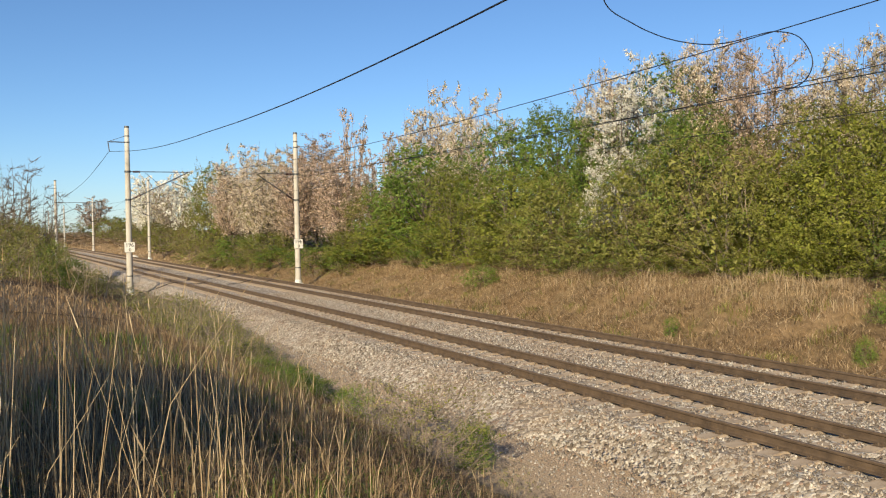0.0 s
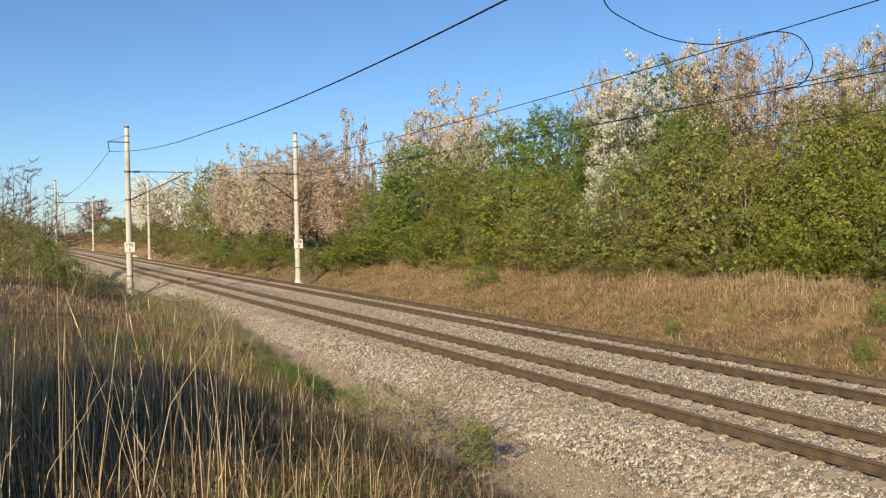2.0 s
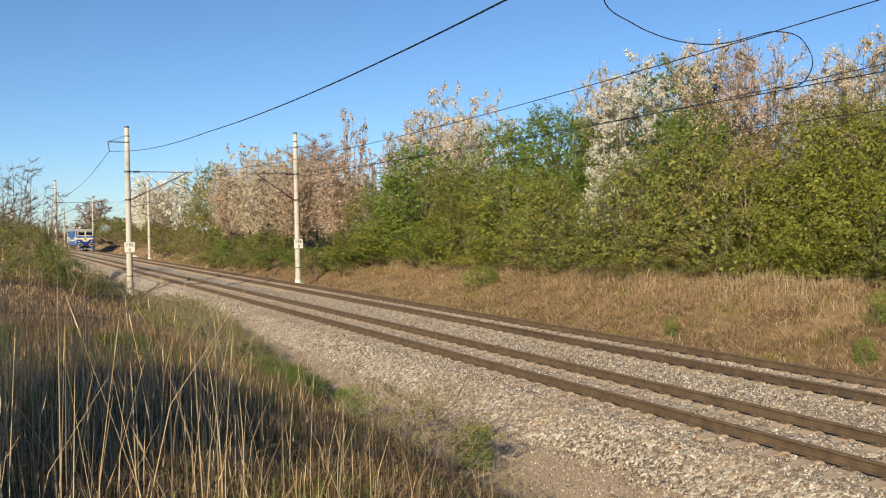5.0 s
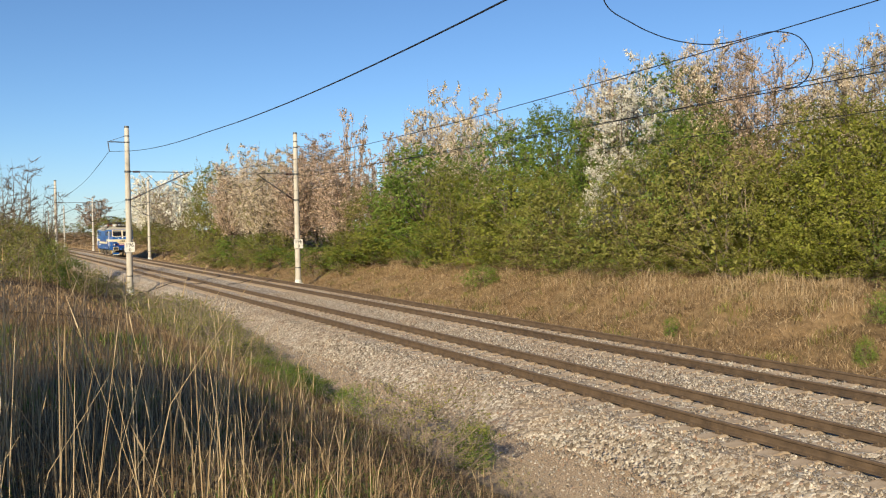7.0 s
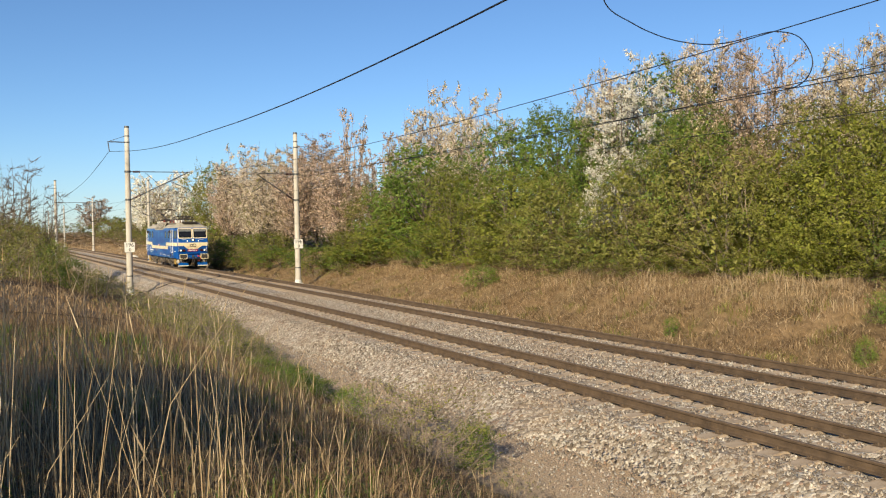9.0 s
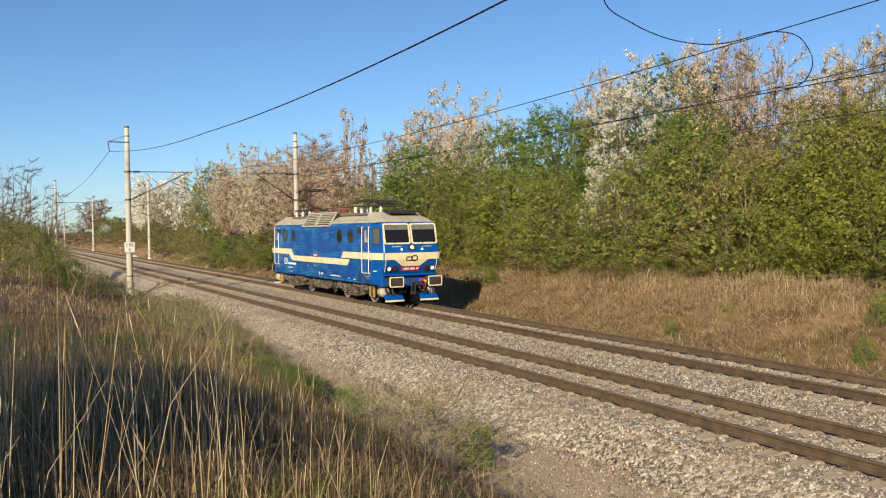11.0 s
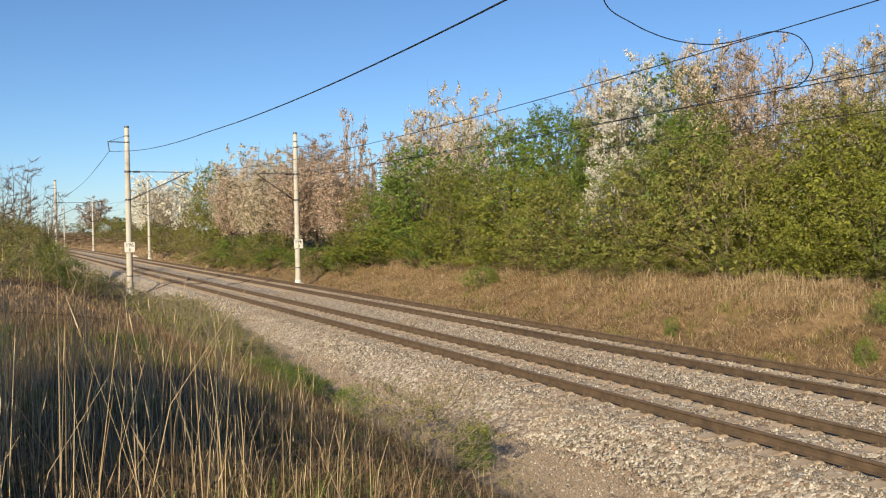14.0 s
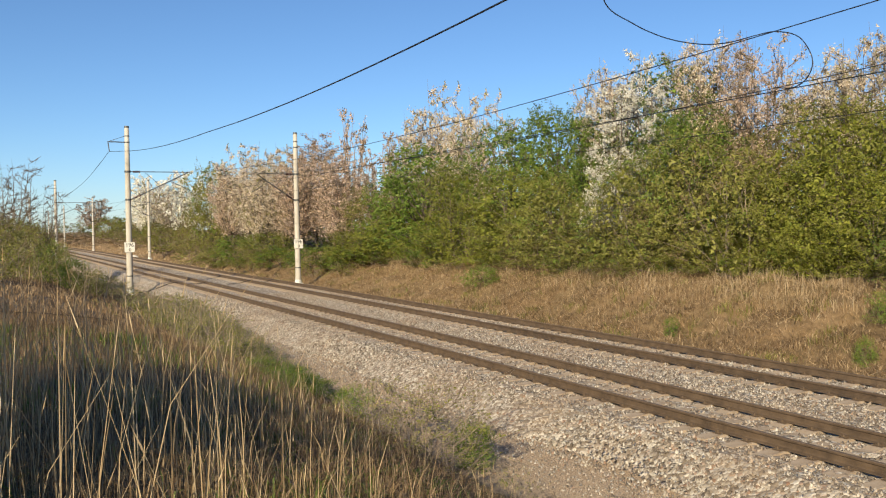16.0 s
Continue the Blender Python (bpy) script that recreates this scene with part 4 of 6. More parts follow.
PLANTS = """white -151.7 22.1 12.6 3.9|white -118.5 21.8 11.3 3.1|cream -140.4 23.4 10.4 3.4|olive -106.5 23.0 11.7 3.0|olive_thin -105.8 21.1 6.8 2.3|cream -94.3 24.3 12.6 3.5|pink -95.2 22.3 10.0 2.4
cream -85.3 25.5 11.6 3.1|pink -77.9 26.6 12.3 3.2|cream -81.3 22.5 8.6 3.1|pink -71.2 22.7 8.5 2.7|pink -64.4 23.9 8.7 2.6|sparse_pink -72.0 27.7 13.8 1.9|sparse_pink -60.0 24.9 9.4 2.0
sparse_pink -65.1 28.8 11.1 1.8|olive_thin -58.8 24.0 6.4 2.3|cream -58.9 30.0 14.1 2.6|cream -50.9 29.1 12.3 2.4|cream -63.6 29.9 12.3 2.2|tall_green -50.6 24.6 8.7 2.8|tall_green -53.9 24.0 6.9 2.0
bright -44.9 24.2 7.1 2.2|tall_green -43.8 27.2 9.7 2.6|tall_green -40.5 28.3 10.3 2.7|tall_green -37.4 28.3 9.5 2.5|bright -39.3 24.8 6.5 2.6|olive -35.7 24.8 5.9 2.2|cream -37.7 29.3 11.7 2.2
tiered -32.3 26.9 11.5 2.2|tiered -32.0 25.6 6.8 1.2|tiered -33.2 25.0 5.5 0.6|tall_green -33.3 30.4 11.5 3.0|cream -31.2 30.4 12.2 2.2|cream -34.0 31.3 12.3 2.2|pink -26.8 29.4 11.4 2.2
pink -30.2 31.4 11.8 2.2|cream -22.4 29.5 10.2 2.2|cream -21.8 30.5 10.4 2.2|cream -24.6 30.5 9.8 2.2|tall_green -29.2 27.4 8.6 2.2|tall_green -34.7 27.8 7.9 2.1|olive -29.7 25.4 6.6 2.5
olive -27.6 26.4 7.5 2.6|olive_thin -24.8 26.0 6.8 2.2|olive_thin -28.1 25.4 4.9 2.2|olive -32.7 25.2 5.0 2.2|olive -24.1 26.3 5.4 1.9|bright -22.5 27.5 7.9 2.1|bright -21.0 28.5 8.0 2.1
bright -20.9 27.3 6.0 2.0|bright -23.0 27.1 5.7 1.6|bright -19.3 27.3 5.1 1.7|olive_thin -119.6 19.8 4.3 3.0|olive_thin -110.9 20.5 4.1 3.0|olive_thin -97.2 18.8 2.6 2.3|green_shrub -81.1 19.9 2.8 2.6
olive -76.1 21.0 3.1 2.6|olive_thin -75.3 19.8 1.6 2.0|olive_thin -86.1 19.4 2.3 2.3|olive -88.0 19.0 1.5 1.9|green_shrub -70.6 20.9 2.0 2.3|green_shrub -62.9 21.7 2.1 2.5|bright -57.2 22.6 3.1 2.6
green_shrub -58.5 21.8 2.0 1.7|green_shrub -54.4 23.0 3.0 1.7|bright -52.0 24.1 4.6 2.8|green_shrub -47.5 24.0 3.7 2.3|bright -42.9 24.5 4.7 2.3|olive -39.5 24.5 3.7 2.2|olive_thin -36.4 24.5 3.9 2.0
olive -33.8 24.7 3.5 2.0|olive_thin -31.1 25.0 3.8 1.9|olive -29.3 25.4 3.5 1.9|olive_thin -27.4 25.8 3.5 1.7|olive -25.8 26.2 3.4 1.7|bright -24.1 26.7 3.8 1.7|bright -22.5 27.1 3.6 1.6
bright -21.1 27.4 3.5 1.6|bright -19.9 27.7 3.3 1.4|low_shrub -52.8 23.1 1.5 1.3|low_shrub -47.3 23.4 1.6 1.3|low_shrub -43.6 23.5 1.3 1.2|low_shrub -37.1 23.8 1.6 1.2|low_shrub -33.8 24.0 1.6 1.0
low_shrub -30.8 24.2 1.7 1.0|low_shrub -28.3 24.4 1.8 1.0|low_shrub -25.8 25.2 1.7 0.9|low_shrub -23.7 25.8 1.7 0.9|low_shrub -21.5 26.3 1.7 0.9|low_shrub -19.7 26.7 1.7 0.9|green_shrub -37.9 21.7 1.4 0.9
green_shrub -22.2 20.1 0.2 0.24|low_shrub -61.1 20.7 1.2 1.4|low_shrub -55.9 21.4 1.0 1.3
cream -88 23.4 10.6 3.0|pink -99 23.4 9.6 2.6|cream -104 24.5 11.2 2.8|pink -68.5 24.6 10.2 2.6|pink -74 24 10.6 2.6|cream -80 24 10.8 2.8|cream -35 28.4 10.8 2.0|cream -55 29.5 11.4 2.2|olive -20 33 8 3.2|olive -27 33 9 3.2|olive -34 33 9 3.2|olive -41 32 8.5 3.2|olive -49 32 8.5 3.4|olive -58 31 8 3.4|olive -67 31 8 3.4|olive -77 30 8 3.6|olive -88 29 8 3.6|olive -100 28 8 3.8|olive -112 27 8 3.8|olive -15 30 8 2.6|olive -16 26 6 2.2|bright -13 25 5 2.0
cream -182 26 12.4 4.6|olive -205 25 6.4 4|white -168 24 10.5 3.4|olive_thin -239 26 7 5|olive -262 27 7.5 5|pink -302 26 14.6 5.6|olive_thin -130 21.4 4.4 3|olive -141 21.5 4.8 3|russet_shrub -152 20.4 2.4 3|olive_thin -163 22 4.4 3.4|russet_shrub -176 19.4 2.2 3|olive_thin -190 22 4.4 3.6
russet_shrub -200 17.8 1.9 3|russet_shrub -214 17.5 2.1 3.4|russet_shrub -230 16.8 2.2 4|russet_shrub -250 16.5 2.5 5|russet_shrub -275 17 2.7 6|russet_shrub -300 18 3.1 7|olive_thin -330 20 7 8|russet_shrub -340 12 3.1 8|olive_thin -370 8 7 9
olive_thin -42 -0.6 4.2 1.7|olive_thin -37 -1.0 4.1 1.6|olive_thin -47 0.9 3.75 1.3|green_shrub -49 2.0 3.0 0.9|olive_thin -52 2.7 2.7 0.8|green_shrub -46 2.9 2.15 0.8|olive_thin -60 0.6 4.3 1.8|olive -72 1.2 4.1 1.6|bare -70 0.5 8.8 2.6|bare -74 2.7 7.0 2.0|bare -62 -0.8 7.4 2.4
shade -5.3 -3.6 5.2 1.7|shade -4.3 -2.7 4.8 1.7|shade -3.2 -3.6 4.9 1.3
low_shrub -50 4.6 0.6 1.2|low_shrub -47 4.2 1.2 1.1|olive_thin -44 3.5 1.7 1.0|low_shrub -43 5.2 0.7 1.2|low_shrub -37 5.6 0.7 1.4|low_shrub -34 5.5 0.65 1.4|low_shrub -31.5 5.5 0.6 1.3|low_shrub -29 5.4 0.5 1.2|low_shrub -27.0 5.6 0.35 1.0|low_shrub -36 6.4 0.4 1.4|low_shrub -40.5 6.5 0.5 1.5|low_shrub -33 6.6 0.2 1.1|weed -25.4 5.9 0.3 1.0
low_shrub -24.0 4.7 1.00 0.9|weed -22.2 4.5 1.08 0.9|low_shrub -25.4 5.2 0.84 0.9|low_shrub -27.2 5.5 0.74 1.0|weed -29.2 5.7 0.63 1.0|low_shrub -21.4 5.0 0.76 0.8|weed -32.0 6.0 0.53 1.1|low_shrub -20.4 4.7 0.86 0.7|weed -19.2 5.0 0.56 0.6|green_shrub -18.6 5.5 0.28 0.6|green_shrub -17.4 5.6 0.19 0.5|low_shrub -26.5 4.6 0.96 0.8|weed -23.2 5.6 0.50 0.9|green_shrub -22.6 5.6 0.35 0.6|low_shrub -21.4 5.7 0.25 0.7|low_shrub -20.2 5.8 0.1 0.6|green_shrub -17.9 6.0 0.0 0.5|green_shrub -16.2 6.2 0.15 0.35|weed -14.6 6.4 0.45 1.0|weed -13.4 6.3 0.65 1.1|weed -12.3 6.2 0.65 1.1|weed -13.2 5.6 0.75 1.0|weed -11.6 5.9 0.3 0.7|weed -14.3 5.6 0.3 0.6|green_shrub -12.4 6.9 0.1 0.35|weed -10.6 6.6 -0.2 0.3|green_shrub -15.0 20.3 0.3 0.26|green_shrub -15.4 22.3 1.6 0.7
weed -39.4 5.2 0.50 1.2|low_shrub -37.4 5.8 0.41 1.2|low_shrub -29.4 5.1 0.53 1.0|weed -29.3 5.6 0.47 1.1|low_shrub -27.2 5.7 0.38 1.0|low_shrub -25.2 5.7 0.35 0.9|weed -23.4 4.5 0.75 0.9|low_shrub -23.1 5.5 0.35 0.7|low_shrub -26.5 4.3 0.82 0.9|weed -29.5 4.3 0.80 0.9|low_shrub -21.3 4.7 0.63 0.8|low_shrub -20.2 5.0 0.48 0.6|green_shrub -19.1 5.1 0.42 0.6|green_shrub -17.6 5.1 0.45 0.6|green_shrub -16.6 5.1 0.43 0.5|weed -49.6 5.3 0.52 1.2|low_shrub -54.7 5.1 0.61 1.3"""
for row in PLANTS.replace("\n", "|").split("|"):
    k, *nums = row.split()
    plant(k, *[float(v) for v in nums])
for pattern in [*PATTERN.values(), *MID_PATTERN.values(), *FAR_PATTERN.values()]:
    bury(pattern)


# ---- grasses ----
def blades(name, x, y, h, w, lean, mat, label, seed, head=0.0, z=None):
    """Many stalks, each a thin bent strip of three faces, some with a feathery head."""
    rng = np.random.default_rng(seed)
    k = len(x)
    z = (ground_z(x, y) if z is None else z) - 0.03
    a = rng.uniform(0, 6.28, k)
    b = rng.uniform(0, 6.28, k)
    side = np.stack([np.cos(a), np.sin(a), 0 * a], 1) * (w * rng.uniform(0.6, 1.4, k))[:, None]
    off = np.stack([np.cos(b), np.sin(b), 0 * b], 1) * (lean * h * np.minimum(np.abs(rng.normal(0, 1, k)), 1.7))[:, None]
    p0 = np.stack([x, y, z], 1)
    up = np.array([0, 0, 1.0])
    p1 = p0 + off * 0.3 + up * (h * 0.5)[:, None]
    p2 = p0 + off * 1.0 + up * (h * np.clip(1 - lean * 0.5, 0.5, 1))[:, None]
    F = [np.stack([p0 - side, p0 + side, p1 + side * 0.8, p1 - side * 0.8], 1), np.stack([p1 - side * 0.8, p1 + side * 0.8, p2 + side * 0.25, p2 - side * 0.25], 1)]
    if head > 0:
        sel = rng.random(k) < head
        q = p2[sel]
        d = (p2 - p1)[sel]
        d /= np.linalg.norm(d, axis=1, keepdims=True)
        ln = (h[sel] * rng.uniform(0.09, 0.16, sel.sum()))[:, None]
        for turn in range(2):
            s2 = np.cross(d, rng.normal(0, 1, d.shape))
            s2 = s2 / np.linalg.norm(s2, axis=1, keepdims=True) * rng.uniform(0.0014, 0.0038, (len(q), 1))
            F.append(np.stack([q - d * ln * 0.3, q + s2 + d * ln * 0.1, q + d * ln, q - s2 + d * ln * 0.1], 1))
    me = bpy.data.meshes.new(name)
    # faces of one stalk share corners, so that each stalk is one island
    V = np.concatenate([p0 - side, p0 + side, p1 - side * 0.8, p1 + side * 0.8, p2 - side * 0.25, p2 + side * 0.25])
    i = np.arange(k)
    Q = np.concatenate([np.stack([i, i + k, i + 3 * k, i + 2 * k], 1), np.stack([i + 2 * k, i + 3 * k, i + 5 * k, i + 4 * k], 1)])
    if head > 0:
        extra = np.concatenate(F[2:]).reshape(-1, 3)
        n0 = len(V)
        V = np.concatenate([V, extra])
        Q = np.concatenate([Q, n0 + np.arange(len(extra)).reshape(-1, 4)])
    me.vertices.add(len(V)), me.loops.add(Q.size), me.polygons.add(len(Q))
    me.vertices.foreach_set("co", V.astype(np.float32).ravel())
    me.loops.foreach_set("vertex_index", Q.astype(np.int32).ravel())
    me.polygons.foreach_set("loop_start", np.arange(0, Q.size, 4, dtype=np.int32))
    me.materials.append(mat)
    me.update(calc_edges=True)
    return tagged(put(name, me), label, "grass", kind="stuff")


def patchy(rng, count, x0, x1, u0, u1, power=1.0, keep=0.5, scale=0.5):
    x = x1 - (x1 - x0) * rng.random(count) ** power
    y = yc(x) + rng.uniform(u0, u1, count)
    f = np.sin(x * 2.1 * scale + 1.7 * np.sin(y * 1.3 * scale)) * np.sin(y * 2.6 * scale + 1.3 * np.sin(x * 0.9 * scale))
    ok = f + rng.normal(0, 0.5, count) > (0.5 - keep) * 2
    return x[ok], y[ok]


def tufts(rng, x, y, per, spread):
    """Stalk feet gathered in tufts."""
    k = len(x)
    return (np.repeat(x, per) + rng.normal(0, spread, k * per), np.repeat(y, per) + rng.normal(0, spread, k * per))


def grass_all():
    rng = np.random.default_rng(77)
    above = lambda x, y: np.interp(x, FOOT_X, FOOT_U) - (y - yc(x))
    # near bank: dense litter, then stalks
    x, y = patchy(rng, 60000, -20, -1.0, -18, -8.2, 1.0, 0.85, 1.3)
    ok = (np.hypot(x, y) > 2.0) & (above(x, y) > 0.2 * rng.normal(0, 1, len(x)))
    x, y = x[ok], y[ok]
    blades("matted_grass", x, y, rng.uniform(0.12, 0.5, len(x)) * np.clip(above(x, y) / 1.5, 0.3, 1), 0.0026, 0.9, LITTER, "matted dry brown grass on the near bank", 1)
    x, y = patchy(rng, 26000, -60, -20, -18, -7.4, 1.0, 0.8)
    ok = above(x, y) > 0.15 * rng.normal(0, 1, len(x))
    x, y = x[ok], y[ok]
    blades("bank_grass", x, y, rng.uniform(0.10, 0.36, len(x)), 0.006, 0.7, LITTER, "dry brown grass further along the near bank", 10)
    x, y = patchy(rng, 9000, -40, -1.5, -18, -8.6, 1.1, 0.55, 0.8)
    ok = (np.hypot(x, y) > 3.0) & (above(x, y) > 1.2)
    x, y = x[ok], y[ok]
    rise = np.clip((above(x, y) - 0.6) / 3.2, 0.22, 1)
    blades("dry_stalks", x, y, rng.uniform(0.25, 0.62, len(x)) * rise * np.interp(x, [-50, -18, -7], [0.35, 0.5, 1]), 0.0024, 0.6, LITTER, "dry brown and straw-coloured grass stalks on the bank", 2, 0.3)
    x, y = patchy(rng, 800, -9.5, -1.6, -17.0, -11.5, 0.9, 0.6, 0.8)
    x, y = tufts(rng, x, y, 5, 0.16)
    ok = (np.hypot(x, y) > 3.1) & (above(x, y) > 2.4)
    ok &= rng.random(len(x)) < np.interp(np.arctan2(-x, y), [1.15, 1.5], [0.22, 1])
    x, y = x[ok], y[ok]
    blades("tall_reed_grass", x, y, rng.uniform(0.45, 1.5, len(x)) * np.interp(np.arctan2(-x, y), [1.15, 1.45], [0.45, 1.05]), 0.0015 + 0.00023 * np.hypot(x, y), 0.22, PALESTALK, "tall pale reed grass stalks with feathery heads", 3, 0.6)
    x, y = patchy(rng, 15000, -8.5, -1.2, -17.5, -12.6, 0.9, 0.7, 1.6)
    ok = (np.hypot(x, y) > 2.1) & (above(x, y) > 2.0)
    x, y = x[ok], y[ok]
    blades("broken_stalks", x, y, rng.uniform(0.15, 0.6, len(x)), 0.0022, 0.8, STRAW, "broken and bent dry stalks at the bank's top", 14)
    # far bank: tufts and thatch
    x, y = patchy(rng, 44000, -75, -6, 3.8, 9.6, 1.3, 0.9, 0.9)
    blades("far_bank_grass", x, y, rng.uniform(0.12, 0.4, len(x)), 0.0085, 1.9, RUSTGRASS, "dry russet grass covering the far bank", 4)
    x, y = patchy(rng, 1300, -70, -6, 4.2, 9.5, 1.25, 0.6, 1.3)
    x, y = tufts(rng, x, y, 24, 0.34)
    blades("far_bank_tufts", x, y, rng.uniform(0.2, 0.6, len(x)), 0.0065, 1.7, STRAW, "pale straw grass tufts on the far bank", 11)
    x, y = patchy(rng, 900, -75, -6, 3.8, 9.4, 1.25, 0.45, 0.6)
    x, y = tufts(rng, x, y, 26, 0.22)
    blades("far_bank_litter", x, y, rng.uniform(0.12, 0.45, len(x)), 0.007, 1.3, LITTER, "dark flattened dead grass on the far bank", 13)
    x, y = patchy(rng, 15000, -80, -6, 6.9, 9.3, 1.3, 0.55)
    blades("far_bank_straw", x, y, rng.uniform(0.25, 0.8, len(x)), 0.006, 0.4, PALESTALK, "taller straw grass along the hedge foot", 5, 0.3)
    x, y = patchy(rng, 700, -75, -6, 3.8, 9.2, 1.3, 0.4, 0.7)
    x, y = tufts(rng, x, y, 24, 0.14)
    blades("green_grass_tufts", x, y, rng.uniform(0.12, 0.42, len(x)), 0.008, 0.6, LEAF_OLIVE, "fresh green grass tufts in the dry grass", 6)
    x, y = patchy(rng, 17000, -330, -75, 3.4, 9.5, 0.8, 0.8)
    blades("distant_bank_grass", x, y, rng.uniform(0.2, 0.55, len(x)), 0.03, 0.7, RUSTGRASS, "russet dry grass on the distant bank", 7)
    x, y = patchy(rng, 6000, -200, -50, -16, -8.2, 0.9, 0.75)
    blades("distant_near_bank_grass", x, y, rng.uniform(0.15, 0.5, len(x)), 0.02, 0.6, STRAW, "dry grass on the near bank further along", 8)
    x, y = patchy(rng, 150, -40, -3, -13, -8.0, 1.4, 0.4, 0.9)
    x, y = tufts(rng, x, y, 14, 0.1)
    ok = (above(x, y) > -0.3) & (np.hypot(x, y) > 3)
    blades("green_weeds", x[ok], y[ok], rng.uniform(0.06, 0.3, ok.sum()), 0.008, 0.5, LEAF_BRIGHT, "small green weeds among the dry grass", 9)

    x, y = patchy(rng, 420, -16, -1.6, -17, -10.5, 1.0, 0.5, 0.7)
    x, y = tufts(rng, x, y, 40, 0.16)
    ok = (np.hypot(x, y) > 2.6) & (above(x, y) > 1.0)
    blades("green_undergrowth", x[ok], y[ok], rng.uniform(0.1, 0.35, ok.sum()), 0.006, 0.9, LEAF_GREEN, "dark green undergrowth below the dry stalks", 12)


grass_all()


# ---- the locomotive ----
L_BLUE = loco_paint("faded_blue_paint", (0.001, 0.062, 0.30), (0.022, 0.18, 0.43), (0.006, 0.05, 0.18))
L_BLUE_CAB = surface("blue_cab_paint", [(0.001, 0.06, 0.27), (0.002, 0.072, 0.31), (0.006, 0.09, 0.36)], 1.5, 30, 0.35, bump=0.03)
L_CREAM = surface("cream_paint", [(0.64, 0.51, 0.29), (0.74, 0.62, 0.39), (0.78, 0.68, 0.46)], 2.5, 30, 0.45, bump=0.05)
L_ROOF = surface("dusty_grey_roof", [(0.26, 0.23, 0.17), (0.40, 0.36, 0.28), (0.46, 0.42, 0.34)], 2.0, 25, 0.75, stretch=(1, 2, 1))
L_ROOFDARK = surface("sooty_roof_top", [(0.10, 0.085, 0.065), (0.20, 0.17, 0.13)], 2.5, 30, 0.8)
L_UNDER = surface("dust_caked_bogie", [(0.02, 0.016, 0.012), (0.09, 0.07, 0.05), (0.25, 0.21, 0.155)], 4, 40, 0.85)
L_DARK = surface("dark_underframe", [(0.015, 0.013, 0.012), (0.05, 0.042, 0.035)], 5, 40, 0.8)
L_WHITE = surface("white_paint", [(0.66, 0.65, 0.61), (0.82, 0.81, 0.78)], 8, 40, 0.5, bump=0.05)
L_TYRE = surface("polished_wheel_tyre", [(0.30, 0.28, 0.26), (0.55, 0.53, 0.5)], 6, 40, 0.4, 0.5)
L_RED = plain("red_plate", (0.42, 0.025, 0.03), 0.45)
L_YELLOW = plain("yellow_paint", (0.70, 0.42, 0.03), 0.5)
L_STEP = surface("dusty_yellow_step", [(0.26, 0.17, 0.05), (0.46, 0.30, 0.07)], 6, 40, 0.7)
L_GLASS = glass_material("dark_window_glass", (0.012, 0.011, 0.010))
L_CABGLASS = glass_material("cab_window_glass", (0.075, 0.085, 0.085))
L_PALE_PANEL = surface("pale_window_panel", [(0.20, 0.21, 0.215), (0.38, 0.39, 0.40)], 7, 30, 0.8, stretch=(6, 1, 1))
L_BLIND = surface("grey_sun_blind", [(0.10, 0.105, 0.105), (0.17, 0.175, 0.17)], 5, 30, 0.6)
L_LAMP = plain("lit_lamp_glass", (0.9, 0.9, 0.85), 0.15, 0.0, 0.25)
L_LENS = plain("unlit_lamp_glass", (0.10, 0.02, 0.02), 0.1)
L_PORCELAIN = plain("white_porcelain", (0.75, 0.74, 0.70), 0.25)
L_BROWNRED = plain("red_brown_insulator", (0.22, 0.05, 0.03), 0.35)

ZS = [0.88, 1.25, 1.62, 1.95, 2.24, 2.62, 3.44, 3.55]
XE = [7.50, 7.60, 7.79, 7.91, 7.94, 7.86, 7.66, 7.55]
WE = [1.28, 1.29, 1.30, 1.31, 1.31, 1.29, 1.23, 1.18]
WS = [1.45, 1.47, 1.47, 1.47, 1.47, 1.465, 1.44, 1.36]
CORNER = 6.95


def nose(z):
    return float(np.interp(z, ZS, XE))


def flank(x, z):
    """Half width of the body at x, z."""
    w = float(np.interp(z, ZS, WS))
    return w if abs(x) <= CORNER else w + (float(np.interp(z, ZS, WE)) - w) * (abs(x) - CORNER) / (nose(z) - CORNER)


def on_side(sx, sy):
    return lambda p, q, d: (sx * p, sy * (flank(p, q) + d), q)


def on_front(sx):
    return lambda p, q, d: (sx * (nose(q) + d), sx * p, q)


def rounded(cx, cz, w, h, r=0.05, k=4):
    out = []
    for i, (a, b) in enumerate(((1, 1), (-1, 1), (-1, -1), (1, -1))):
        for j in range(k + 1):
            t = math.pi / 2 * (i + j / k)
            out.append((cx + a * (w / 2 - r) + r * math.cos(t), cz + b * (h / 2 - r) + r * math.sin(t)))
    return out


def circle(cx, cz, r, k=24):
    return [(cx + r * math.cos(2 * math.pi * i / k), cz + r * math.sin(2 * math.pi * i / k)) for i in range(k)]


def slab(bm, f, outline, d0, d1):
    a, b = ([bm.verts.new(f(p, q, d)) for p, q in outline] for d in (d0, d1))
    k = len(outline)
    fs = [bm.faces.new([a[i], a[(i + 1) % k], b[(i + 1) % k], b[i]]) for i in range(k)] + [bm.faces.new(b)]
    bmesh.ops.recalc_face_normals(bm, faces=fs)
    return bm


